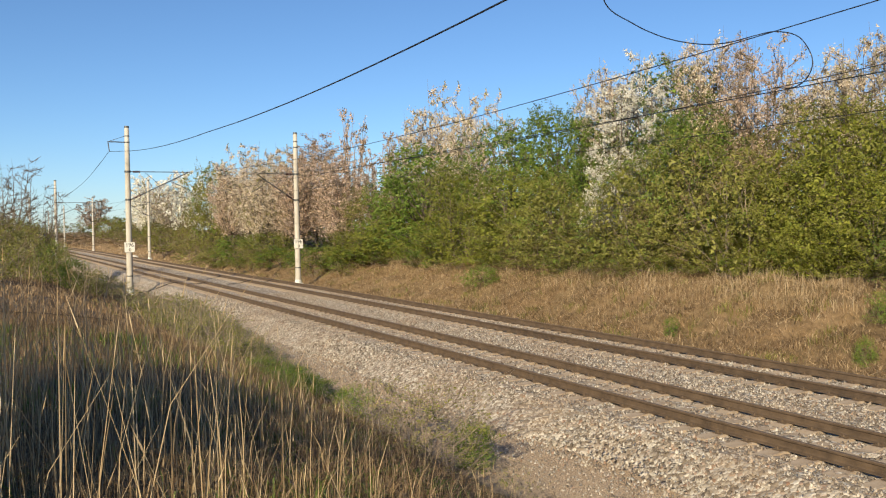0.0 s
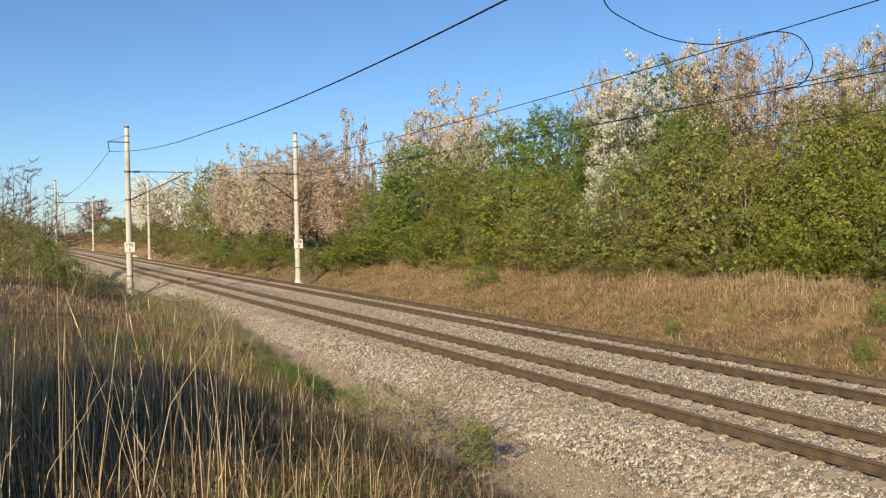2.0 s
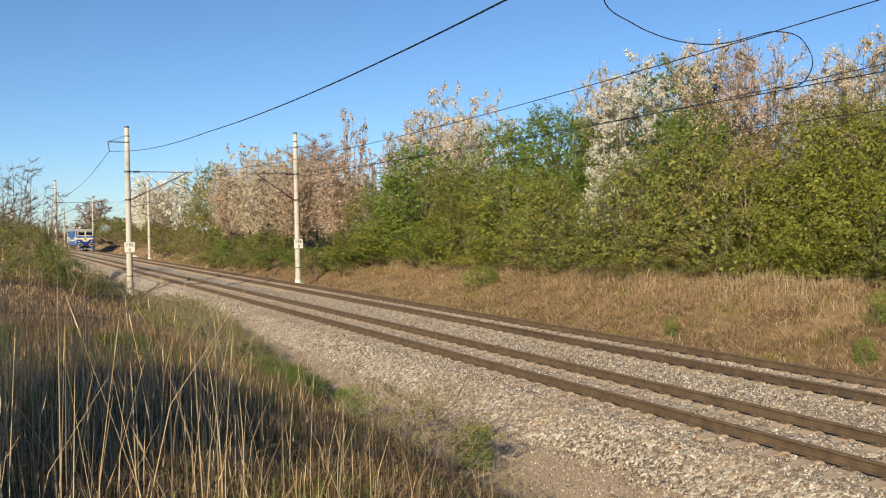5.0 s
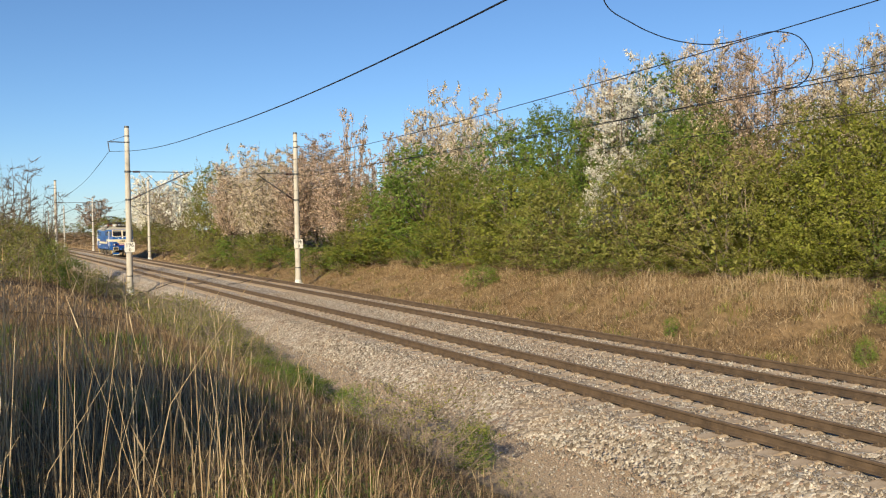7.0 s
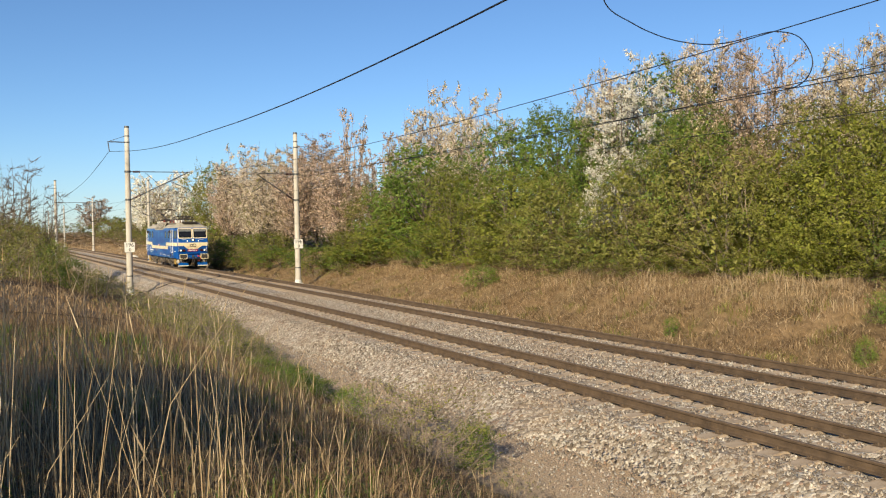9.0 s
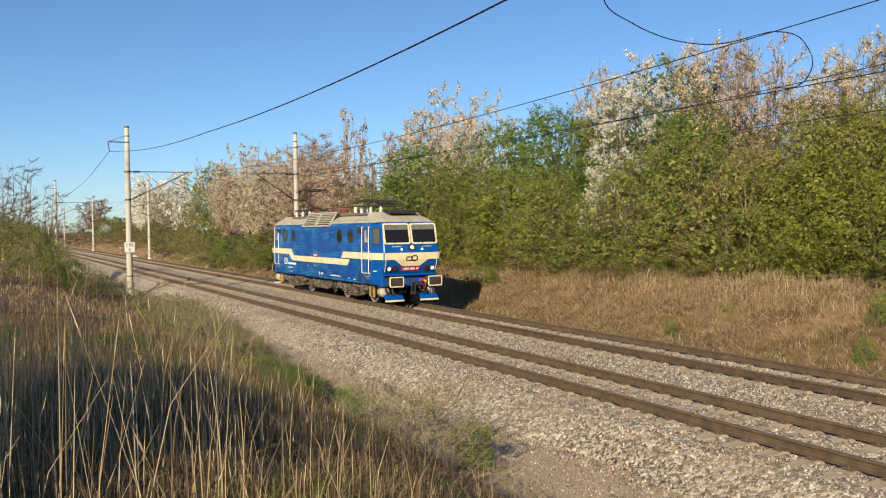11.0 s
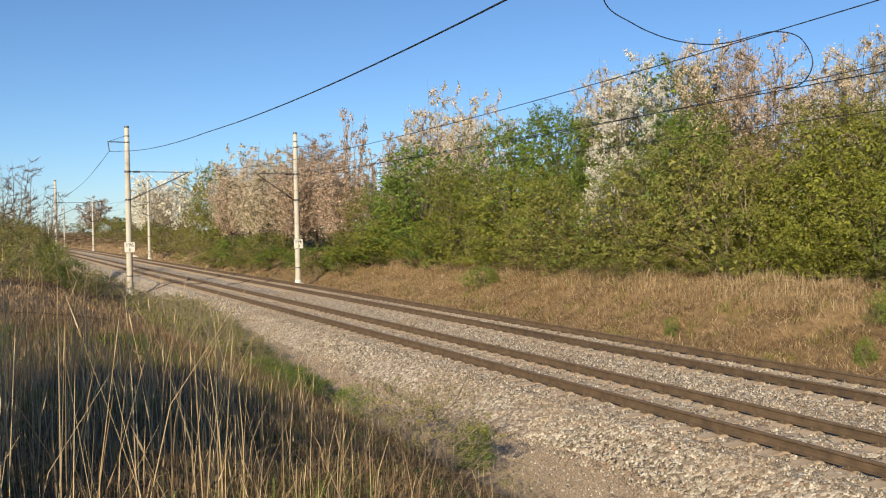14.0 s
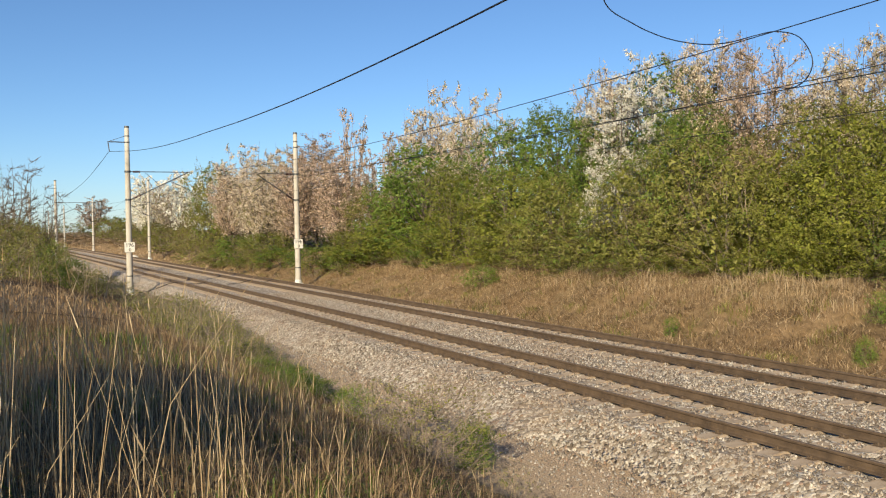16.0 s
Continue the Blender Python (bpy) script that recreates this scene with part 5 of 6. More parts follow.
def ring(bm, f, outer, inner, d0, d1):
    k = len(outer)
    rows = [[bm.verts.new(f(p, q, d)) for p, q in o] for o, d in ((outer, d0), (outer, d1), (inner, d1), (inner, d0))]
    fs = []
    for a, b in zip(rows, rows[1:]):
        fs += [bm.faces.new([a[i], a[(i + 1) % k], b[(i + 1) % k], b[i]]) for i in range(k)]
    bmesh.ops.recalc_face_normals(bm, faces=fs)
    return bm


def one(name, mat, parent, make, label="", smooth=False):
    bm = bmesh.new()
    make(bm)
    return part(name, bm, mat, parent, label, smooth)


def build_wheelset(parent, x):
    """Axle with two spoked-looking wheels; turns about its own centre."""
    ws = put("wheelset", None, parent)
    ws.matrix_local = pose(x, 0, 0.625)
    bm = bmesh.new()
    rod(bm, (0, -0.95, 0), (0, 0.95, 0), 0.09, None, 12)
    ax = part("axle", bm, L_DARK, ws)
    for s in (-1, 1):
        bm = bmesh.new()
        turned(bm, (0, s * 0.685, 0), (0, s, 0), [(0, 0.655), (0.03, 0.655), (0.035, 0.628), (0.13, 0.620)], 36)
        turned(bm, (0, s * 0.70, 0), (0, s, 0), [(0, 0.54), (0.06, 0.52)], 28)
        wheel = part("wheel", bm, L_DARK, ws, smooth=False)
        f = lambda p, q, d, s=s: (p, s * (0.815 + d), q)
        one("tyre", L_TYRE, wheel, lambda b: ring(b, f, circle(0, 0, 0.615, 36), circle(0, 0, 0.525, 36), 0, 0.012), "worn pale wheel tyre")
        one("hub", L_UNDER, wheel, lambda b: [slab(b, f, circle(0, 0, 0.16), -0.02, 0.03), *[slab(b, f, circle(0.33 * math.cos(a), 0.33 * math.sin(a), 0.05, 8), -0.06, 0.0) for a in np.arange(0, 6.2, math.pi / 3)]])
    return ws


def spring(bm, x, y, z0, z1, r):
    n = 5
    prof = []
    for i in range(n):
        for f, g in ((0.1, 0.72), (0.35, 1.0), (0.65, 1.0), (0.9, 0.72)):
            prof.append(((z1 - z0) * (i + f) / n, r * g))
    turned(bm, (x, y, z0), (0, 0, 1), prof, 12)


def build_bogie(loco, cx, sets):
    bogie = put("bogie", None, loco)
    bogie.matrix_local = pose(cx, 0, 0)
    for sy in (-1, 1):
        y = sy * 1.13
        one("side_frame", L_UNDER, bogie, lambda b: prism(b, [(-2.35, 0.62), (-2.3, 0.86), (-1.2, 0.88), (-0.7, 0.74), (0.7, 0.74), (1.2, 0.88), (2.3, 0.86), (2.35, 0.62), (1.0, 0.60), (0.6, 0.5), (-0.6, 0.5), (-1.0, 0.60)], "y", y - 0.07, y + 0.07), "dust-caked steel bogie side frame")
        for sx in (-1, 1):
            one("axle_box", L_UNDER, bogie, lambda b: [box(b, sx * 1.6 - 0.19, sx * 1.6 + 0.19, y - 0.14, y + 0.14, 0.45, 0.82, 0.04), rod(b, (sx * 1.6, y, 0.63), (sx * 1.6, y + sy * 0.2, 0.63), 0.15, 0.13, 14)])
            one("axle_spring", L_UNDER, bogie, lambda b: spring(b, sx * 0.95, y, 0.30, 0.72, 0.13))
            one("axle_spring", L_UNDER, bogie, lambda b: spring(b, sx * 2.22, y, 0.42, 0.74, 0.11))
            one("brake_rod", L_UNDER, bogie, lambda b: rod(b, (sx * 0.8, y + sy * 0.03, 0.62), (sx * 1.35, y + sy * 0.03, 0.42), 0.05))
            one("end_hanger", L_UNDER, bogie, lambda b: box(b, sx * 2.36 - 0.05, sx * 2.36 + 0.05, y - 0.06, y + 0.06, 0.25, 0.7, 0.01))
            one("pull_rod", L_UNDER, bogie, lambda b: rod(b, (sx * 0.35, y + sy * 0.1, 0.58), (sx * 1.25, y + sy * 0.1, 0.66), 0.055))
            one("bolster_spring", L_UNDER, bogie, lambda b: spring(b, sx * 0.28, y, 0.32, 0.85, 0.16))
        one("spring_plank", L_UNDER, bogie, lambda b: box(b, -0.55, 0.55, y - 0.12, y + 0.12, 0.24, 0.33, 0.02))
        one("damper", L_UNDER, bogie, lambda b: [rod(b, (0.5, y + sy * 0.2, 0.74), (1.4, y + sy * 0.2, 0.70), 0.06), rod(b, (1.4, y + sy * 0.2, 0.70), (1.9, y + sy * 0.2, 0.68), 0.12, 0.12, 12)])
    one("crossbeam", L_DARK, bogie, lambda b: [box(b, -2.2, 2.2, -0.9, 0.9, 0.62, 0.84), box(b, -0.5, 0.5, -1.05, 1.05, 0.4, 0.7)])
    for dx in (-1.6, 1.6):
        sets.append((build_wheelset(loco, cx + dx), cx + dx))


def build_pantograph(loco, cx, d, raised):
    pan = put("pantograph", None, loco, "raised half-pantograph collector" if raised else "folded half-pantograph collector")
    pan.matrix_local = pose(cx, 0, 0)
    one("base_frame", L_DARK, pan, lambda b: [box(b, -1.25, 1.25, s * 0.5 - 0.04, s * 0.5 + 0.04, 4.27, 4.34) for s in (-1, 1)] + [box(b, t - 0.05, t + 0.05, -0.55, 0.55, 4.27, 4.36) for t in (-1.2, -0.3, 0.4, 1.2)])
    for ix, iy in ((-1.1, -0.5), (-1.1, 0.5), (1.1, -0.5), (1.1, 0.5), (0.1, -0.55)):
        one("insulator", L_PORCELAIN, pan, lambda b: turned(b, (ix, iy, 3.96), (0, 0, 1), [(0, 0.05), (0.04, 0.088), (0.08, 0.05), (0.12, 0.088), (0.16, 0.05), (0.20, 0.088), (0.24, 0.05), (0.30, 0.04)], 12), "white ribbed porcelain insulator")
    foot, knee, head = ((d * 0.75, 4.42), (-d * 1.35, 4.95), (d * 0.25, 5.46)) if raised else ((d * 0.9, 4.40), (-d * 1.3, 4.50), (d * 0.9, 4.60))
    one("lower_arm", L_DARK, pan, lambda b: [rod(b, (foot[0], 0, foot[1]), (knee[0], 0, knee[1]), 0.06, 0.045), rod(b, (foot[0] - d * 0.4, 0.1, foot[1] - 0.04), (knee[0] + d * 0.06, 0.1, knee[1] - 0.1), 0.025), rod(b, (foot[0], -0.3, foot[1]), (foot[0], 0.3, foot[1]), 0.06)])
    one("upper_arm", L_DARK, pan, lambda b: [rod(b, (knee[0], s * 0.12, knee[1]), (head[0], s * 0.42, head[1] - 0.08), 0.028) for s in (-1, 1)] + [rod(b, (knee[0], -0.18, knee[1]), (knee[0], 0.18, knee[1]), 0.045), rod(b, (head[0], -0.45, head[1] - 0.08), (head[0], 0.45, head[1] - 0.08), 0.025)])
    one("collector_head", L_DARK, pan, lambda b: [box(b, head[0] + t - 0.03, head[0] + t + 0.03, -0.6, 0.6, head[1] - 0.03, head[1] + 0.03) for t in (-0.2, 0.2)] + [rod(b, (head[0] + t, s * 0.6, head[1]), (head[0] + t, s * 0.92, head[1] - 0.17), 0.025) for t in (-0.2, 0.2) for s in (-1, 1)] + [rod(b, (head[0] - 0.2, s * 0.4, head[1] - 0.05), (head[0] + 0.2, s * 0.4, head[1] - 0.05), 0.025) for s in (-1, 1)])
    one("springs", L_UNDER, pan, lambda b: [rod(b, (foot[0] - d * 0.1, s * 0.22, 4.42), (foot[0] - d * 0.9, s * 0.22, 4.42), 0.06, None, 10) for s in (-1, 1)])


def build_locomotive():
    loco = tagged(new("electric_locomotive"), "blue electric locomotive with cream stripe and dusty grey roof", "locomotive")
    # body shell
    vs, fs = [], []
    for z, xe, we, ws in zip(ZS, XE, WE, WS):
        quarter = [(xe, we - 0.05), (xe - 0.03, we), (CORNER, ws)]
        ringp = [(x, -y) for x, y in quarter[::-1]] + quarter
        vs += [(x, y, z) for x, y in ringp] + [(-x, -y, z) for x, y in ringp]
    k = 12
    for i in range(len(ZS) - 1):
        fs += [(i * k + j, i * k + (j + 1) % k, (i + 1) * k + (j + 1) % k, (i + 1) * k + j) for j in range(k)]
    fs += [tuple(range(k))[::-1], tuple((len(ZS) - 1) * k + j for j in range(k))]
    idx = [1 if abs(sum(vs[v][0] for v in f) / len(f)) > 5.4 else 0 for f in fs]
    body = put("body", mesh_of("body", vs, fs, [L_BLUE, L_BLUE_CAB], index=idx), loco)
    # ribbed side sheets between the cabs
    for sy in (-1, 1):
        rib = bmesh.new()
        prism(rib, [(0.0, -0.02), (0.014, -0.012), (0.014, 0.012), (0.0, 0.02)], "x", -5.32, 5.36)
        me = bpy.data.meshes.new("rib")
        rib.to_mesh(me)
        rib.free()
        me.materials.append(L_BLUE)
        if sy < 0:
            me.transform(Matrix.Diagonal((1, -1, 1, 1)))
            me.flip_normals()
        for i in range(28):
            z = 1.0 + i * 0.083
            put("rib", me, body).matrix_local = pose(0, sy * float(np.interp(z, ZS, WS)), z)
        for px in (-5.36, 5.40):
            one("cab_seam", L_DARK, body, lambda b: box(b, px - 0.008, px + 0.008, sy * 1.46, sy * 1.478, 0.95, 3.4))
    # roof
    rz, rw, rx = [3.55, 3.66, 3.82, 3.93, 3.97], [1.37, 1.30, 1.06, 0.72, 0.3], [7.56, 7.36, 6.98, 6.6, 6.3]
    vs, fs = [], []
    for z, w, x in zip(rz, rw, rx):
        cx = x - 0.25
        q = [(cx, -w), (x, -w * 0.8), (x, w * 0.8), (cx, w)]
        vs += [(a, b, z) for a, b in q] + [(-a, -b, z) for a, b in q]
    for i in range(4):
        fs += [(i * 8 + j, i * 8 + (j + 1) % 8, (i + 1) * 8 + (j + 1) % 8, (i + 1) * 8 + j) for j in range(8)]
    fs.append(tuple(32 + j for j in range(8)))
    put("roof", mesh_of("roof", vs, fs, L_ROOF), loco, "dusty pale grey roof")
    for sy in (-1, 1):
        one("rain_gutter", L_ROOF, loco, lambda b: box(b, -7.4, 7.4, sy * 1.37 - 0.03, sy * 1.37 + 0.03, 3.53, 3.565))
        one("walkway", L_ROOFDARK, loco, lambda b: box(b, -5.3, 5.3, sy * 0.86 - 0.12, sy * 0.86 + 0.12, 3.90, 3.95))
    one("roof_hatch", L_ROOFDARK, loco, lambda b: [box(b, -2.9, 2.9, -0.8, 0.8, 3.9, 4.04, 0.03), box(b, -5.2, -3.1, -0.6, 0.6, 3.94, 3.99), box(b, 3.1, 5.2, -0.6, 0.6, 3.94, 3.99)], "sooty brown roof hatches")
    for sx in (-1, 1):
        one("cab_roof_hump", L_ROOF, loco, lambda b: prism(b, [(sx * 5.35, 3.80), (sx * 5.5, 3.97), (sx * 6.35, 4.00), (sx * 6.62, 3.96), (sx * 7.0, 3.76)], "y", -0.95, 0.95))
        one("roof_vent", L_DARK, loco, lambda b: [box(b, sx * 6.78 - 0.32, sx * 6.78 + 0.32, -0.62, 0.62, 3.9, 4.08, 0.02)] + [box(b, sx * 6.78 - 0.34, sx * 6.78 + 0.34, -0.64, 0.64, zz, zz + 0.015) for zz in (3.93, 3.98, 4.03)], "dark louvred roof vent")
        one("horn", L_DARK, loco, lambda b: rod(b, (sx * 6.0, 0.3, 4.15), (sx * 6.5, 0.3, 4.15), 0.03, 0.07, 10))
    # sloping air intakes on the roof's shoulder
    for sy in (-1, 1):
        intake = put("air_intake", None, loco, "sloping slatted air intake on the roof shoulder")

        def slope(p, q, d, sy=sy):
            return (p + 0.16 * q, sy * (1.45 - 0.33 * q + d), 3.41 + 0.65 * q + d * 0.5)
        one("backing", L_DARK, intake, lambda b: slab(b, slope, [(-1.95, 0.0), (1.95, 0.0), (1.95, 1.0), (-1.95, 1.0)], -0.25, 0.03))
        one("frame", L_ROOF, intake, lambda b: [slab(b, slope, [(x0, q0), (x1, q0), (x1, q1), (x0, q1)], 0.0, 0.05) for x0, x1, q0, q1 in ((-2.0, 2.0, -0.04, 0.06), (-2.0, 2.0, 0.94, 1.03), (-2.0, -1.9, 0, 1), (1.9, 2.0, 0, 1), (-0.14, 0.14, 0, 1))])
        for side in (-1, 1):
            for i in range(6):
                q = 0.15 + i * 0.137
                one("slat", L_ROOF, intake, lambda b: slab(b, slope, [(side * 1.02 - 0.9, q), (side * 1.02 + 0.9, q), (side * 1.02 + 0.9, q + 0.062), (side * 1.02 - 0.9, q + 0.062)], 0.0, 0.05))
    # stripes, doors and windows, both sides and both ends
    for sy in (-1, 1):
        f = on_side(1, sy)
        for sx, x0t, x0b in ((1, 3.72, 3.45), (-1, 3.94, 3.72)):
            g = on_side(sx, sy)
            one("cream_stripe", L_CREAM, body, lambda b: [slab(b, g, [(x0b, 1.95), (CORNER, 1.95), (CORNER, 2.24), (x0t, 2.24)], 0.0, 0.018), slab(b, g, [(CORNER, 1.95), (nose(1.95) - 0.03, 1.95), (nose(2.24) - 0.03, 2.24), (CORNER, 2.24)], 0.0, 0.018)], "cream painted stripe")
        one("cream_stripe", L_CREAM, body, lambda b: slab(b, f, [(-4.25, 1.96), (-3.85, 1.62), (4.24, 1.62), (4.51, 1.90), (-3.5, 1.90), (-3.94, 2.235)], 0.0, 0.0175), "cream painted stripe")
        for px in (-4.93, -3.5, 3.25, 4.63):
            pane = one("porthole", L_GLASS, body, lambda b: slab(b, f, circle(px, 2.955, 0.29), 0.0, 0.022), "round dark porthole window")
            one("rim", L_DARK, pane, lambda b: ring(b, f, circle(px, 2.955, 0.325), circle(px, 2.955, 0.275), 0.0, 0.034))
        for sx in (-1, 1):
            g = on_side(sx, sy)
            door = one("cab_door", L_BLUE_CAB, body, lambda b: slab(b, g, rounded(6.43, 2.36, 0.62, 2.04, 0.06), 0.0, 0.012), "blue cab door")
            win = one("door_window", L_CABGLASS, door, lambda b: slab(b, g, rounded(6.44, 2.95, 0.44, 0.6, 0.06), 0.0, 0.018))
            one("window_rim", L_DARK, door, lambda b: ring(b, g, rounded(6.44, 2.95, 0.5, 0.66, 0.08), rounded(6.44, 2.95, 0.43, 0.59, 0.06), 0.0, 0.024))
            # pale grey panel over part of the door pane
            one("curtain", L_PALE_PANEL, door, lambda b: slab(b, g, [(6.26, 2.68), (6.62, 2.68), (6.62, 2.8), (6.46, 2.92), (6.40, 3.22), (6.26, 3.22)], 0.0, 0.0195), "pale panel over part of the door window")
            one("door_threshold", L_WHITE, body, lambda b: slab(b, g, [(6.05, 1.335), (6.80, 1.335), (6.80, 1.365), (6.05, 1.365)], 0.0, 0.03), "white edge below the cab door")
            one("stripe_on_door", L_CREAM, door, lambda b: slab(b, g, [(6.13, 1.952), (6.73, 1.952), (6.73, 2.238), (6.13, 2.238)], 0.0, 0.021))
            for hx in (6.05, 6.80):
                one("handrail", L_WHITE, body, lambda b: [rod(b, (sx * hx, sy * (flank(hx, z0) + 0.06), z0), (sx * hx, sy * (flank(hx, z1) + 0.06), z1), 0.018) for z0, z1 in ((1.36, 2.4), (2.4, 3.36))] + [rod(b, (sx * hx, sy * flank(hx, zz), zz), (sx * hx, sy * (flank(hx, zz) + 0.06), zz), 0.014) for zz in (1.37, 2.3, 3.34)], "white vertical handrail")
            cab = one("cab_side_window", L_CABGLASS, body, lambda b: slab(b, g, [(7.10, 2.64), (7.60, 2.64), (7.50, 3.27), (7.10, 3.27)], 0.0, 0.01), "slanted cab side window")
            one("window_rim", L_DARK, cab, lambda b: ring(b, g, [(7.06, 2.60), (7.64, 2.60), (7.54, 3.31), (7.06, 3.31)], [(7.10, 2.64), (7.60, 2.64), (7.50, 3.27), (7.10, 3.27)], 0.0, 0.02))
            one("step_recess", L_DARK, body, lambda b: [slab(b, g, rounded(6.42, zz, 0.36, 0.09, 0.03), 0.0, 0.01) for zz in (1.27, 1.05)])
            one("step_edge", L_YELLOW, body, lambda b: slab(b, g, [(6.25, 1.21), (6.6, 1.21), (6.6, 1.235), (6.25, 1.235)], 0.0, 0.02), "yellow step edge")
            one("mirror", L_DARK, body, lambda b: box(b, sx * 5.86 - 0.05, sx * 5.86 + 0.05, sy * 1.46, sy * 1.62, 3.12, 3.32, 0.02))
            steps = put("access_steps", None, loco, "yellow access steps below the cab door")
            for zz in (0.34, 0.56, 0.76):
                one("tread", L_STEP, steps, lambda b: box(b, sx * 6.5 - 0.2, sx * 6.5 + 0.2, sy * 1.25 - 0.05, sy * 1.25 + 0.05, zz, zz + 0.022))
            for xx in (6.28, 6.72):
                one("string", L_STEP, steps, lambda b: box(b, sx * xx - 0.014, sx * xx + 0.014, sy * 1.25 - 0.04, sy * 1.25 + 0.04, 0.32, 0.9))
            one("air_tank", L_ROOF, loco, lambda b: turned(b, (sx * 7.05, sy * 1.08, 0.56), (sx, 0, 0), [(0, 0.12), (0.04, 0.21), (0.42, 0.22), (0.50, 0.19), (0.54, 0.1)], 18), "round beige air tank", True)
            # faded lettering and small data panels
            one("letter_bar", L_WHITE, body, lambda b: [slab(b, g, [(x0, 1.40), (x1, 1.40), (x1, 1.51), (x0, 1.51)], 0.0, 0.0165) for x0, x1 in ((3.19, 3.78), (3.88, 4.5))] if sx < 0 else slab(b, g, [(2.0, 1.06), (3.3, 1.06), (3.3, 1.10), (2.0, 1.10)], 0.0, 0.0165), "white lettering reduced to a bar")
            if sx < 0:
                badge = one("emblem", L_WHITE, body, lambda b: slab(b, g, rounded(4.9, 1.56, 0.5, 0.34, 0.09), 0.0, 0.0165), "white rounded emblem with blue loops")
                one("loop", L_BLUE_CAB, badge, lambda b: [ring(b, g, rounded(4.9 + d, 1.56, 0.2, 0.2, 0.07), rounded(4.9 + d, 1.56, 0.1, 0.1, 0.03), 0.0, 0.02) for d in (-0.11, 0.11)])
                bars = ((3.75, 4.55, 1.22), (3.85, 4.05, 1.02))
            else:
                bars = ((0.7, 0.95, 1.12), (0.7, 0.95, 1.07), (4.9, 5.2, 1.0), (7.1, 7.35, 1.45), (4.3, 4.45, 1.02))
                one("data_plate", L_DARK, body, lambda b: slab(b, g, [(5.45, 0.95), (5.8, 0.95), (5.8, 1.2), (5.45, 1.2)], 0.0, 0.008), "black data plate")
            for x0, x1, z0 in bars:
                one("data_bar", L_WHITE, body, lambda b: slab(b, g, [(x0, z0), (x1, z0), (x1, z0 + 0.035), (x0, z0 + 0.035)], 0.0, 0.0165))
        plate = one("number_plate", L_RED, body, lambda b: slab(b, f, rounded(-0.05, 1.99, 0.6, 0.17, 0.02), 0.0, 0.03), "red plate with white bars")
        one("plate_bar", L_WHITE, plate, lambda b: [slab(b, f, [(-0.05 + s * 0.14 - 0.1, 1.955), (-0.05 + s * 0.14 + 0.1, 1.955), (-0.05 + s * 0.14 + 0.1, 2.025), (-0.05 + s * 0.14 - 0.1, 2.025)], 0.0, 0.034) for s in (-1, 1)])
        one("star_mark", L_WHITE, body, lambda b: slab(b, f, [(0.45 + (0.09 if i % 2 == 0 else 0.04) * math.sin(i * math.pi / 5), 1.1 + (0.09 if i % 2 == 0 else 0.04) * math.cos(i * math.pi / 5)) for i in range(10)], 0.0, 0.0165))
        for wx in (-1.25, -0.2):
            one("warning_mark", L_YELLOW, body, lambda b: slab(b, f, [(wx - 0.05, 1.42), (wx + 0.05, 1.42), (wx, 1.51)], 0.0, 0.0165), "small yellow warning triangle")
    # the two ends
    for sx in (-1, 1):
        f = on_front(sx)
        one("nose_stripe", L_CREAM, body, lambda b: [slab(b, f, [(-1.27, 1.95), (1.27, 1.95), (1.27, 2.24), (-1.27, 2.24)], 0.0, 0.006), slab(b, f, [(-0.42, 1.67), (0.42, 1.67), (0.80, 1.955), (-0.80, 1.955)], 0.0, 0.0055)], "cream band with tapering panel")
        for s in (-1, 1):
            cz, cy, w, h = 3.05, s * 0.635, 1.10, 0.76
            wind = one("windscreen", L_GLASS, body, lambda b: slab(b, f, rounded(cy, cz, w, h, 0.06), 0.0, 0.008), "dark windscreen pane")
            one("sun_blind", L_BLIND, wind, lambda b: slab(b, f, rounded(cy, cz + 0.27, w - 0.06, 0.2, 0.03), 0.0, 0.011), "grey roller blind behind the windscreen")
            one("windscreen_frame", L_CREAM, wind, lambda b: ring(b, f, rounded(cy, cz, w + 0.13, h + 0.13, 0.1), rounded(cy, cz, w, h, 0.06), 0.0, 0.03), "cream windscreen frame")
            one("wiper", BLACK, wind, lambda b: [rod(b, f(cy - 0.1, 2.62, 0.04), f(cy - 0.42, 2.95, 0.04), 0.012)])
            one("grab_rail", L_WHITE, body, lambda b: rod(b, f(s * 0.72 - 0.22, 2.50, 0.05), f(s * 0.72 + 0.22, 2.50, 0.05), 0.012))
            one("marker_lamp", L_LAMP, body, lambda b: slab(b, f, rounded(s * 0.48, 2.38, 0.08, 0.1, 0.03), 0.0, 0.05), "small white marker lamp")
            rim = one("headlight", BLACK, body, lambda b: slab(b, f, circle(s * 1.02, 1.56, 0.125, 18), 0.0, 0.05))
            one("lens", L_LAMP, rim, lambda b: slab(b, f, circle(s * 1.02, 1.56, 0.085, 18), 0.05, 0.065), "bright round headlight lens")
            rim = one("tail_light", BLACK, body, lambda b: slab(b, f, circle(s * 0.755, 1.56, 0.125, 18), 0.0, 0.05))
            one("lens", L_LENS, rim, lambda b: slab(b, f, circle(s * 0.755, 1.56, 0.085, 18), 0.05, 0.06), "dark tail light lens")
            one("handrail", L_WHITE, body, lambda b: rod(b, f(s * 1.2, 1.45, 0.04), f(s * 1.2, 2.1, 0.04), 0.011))
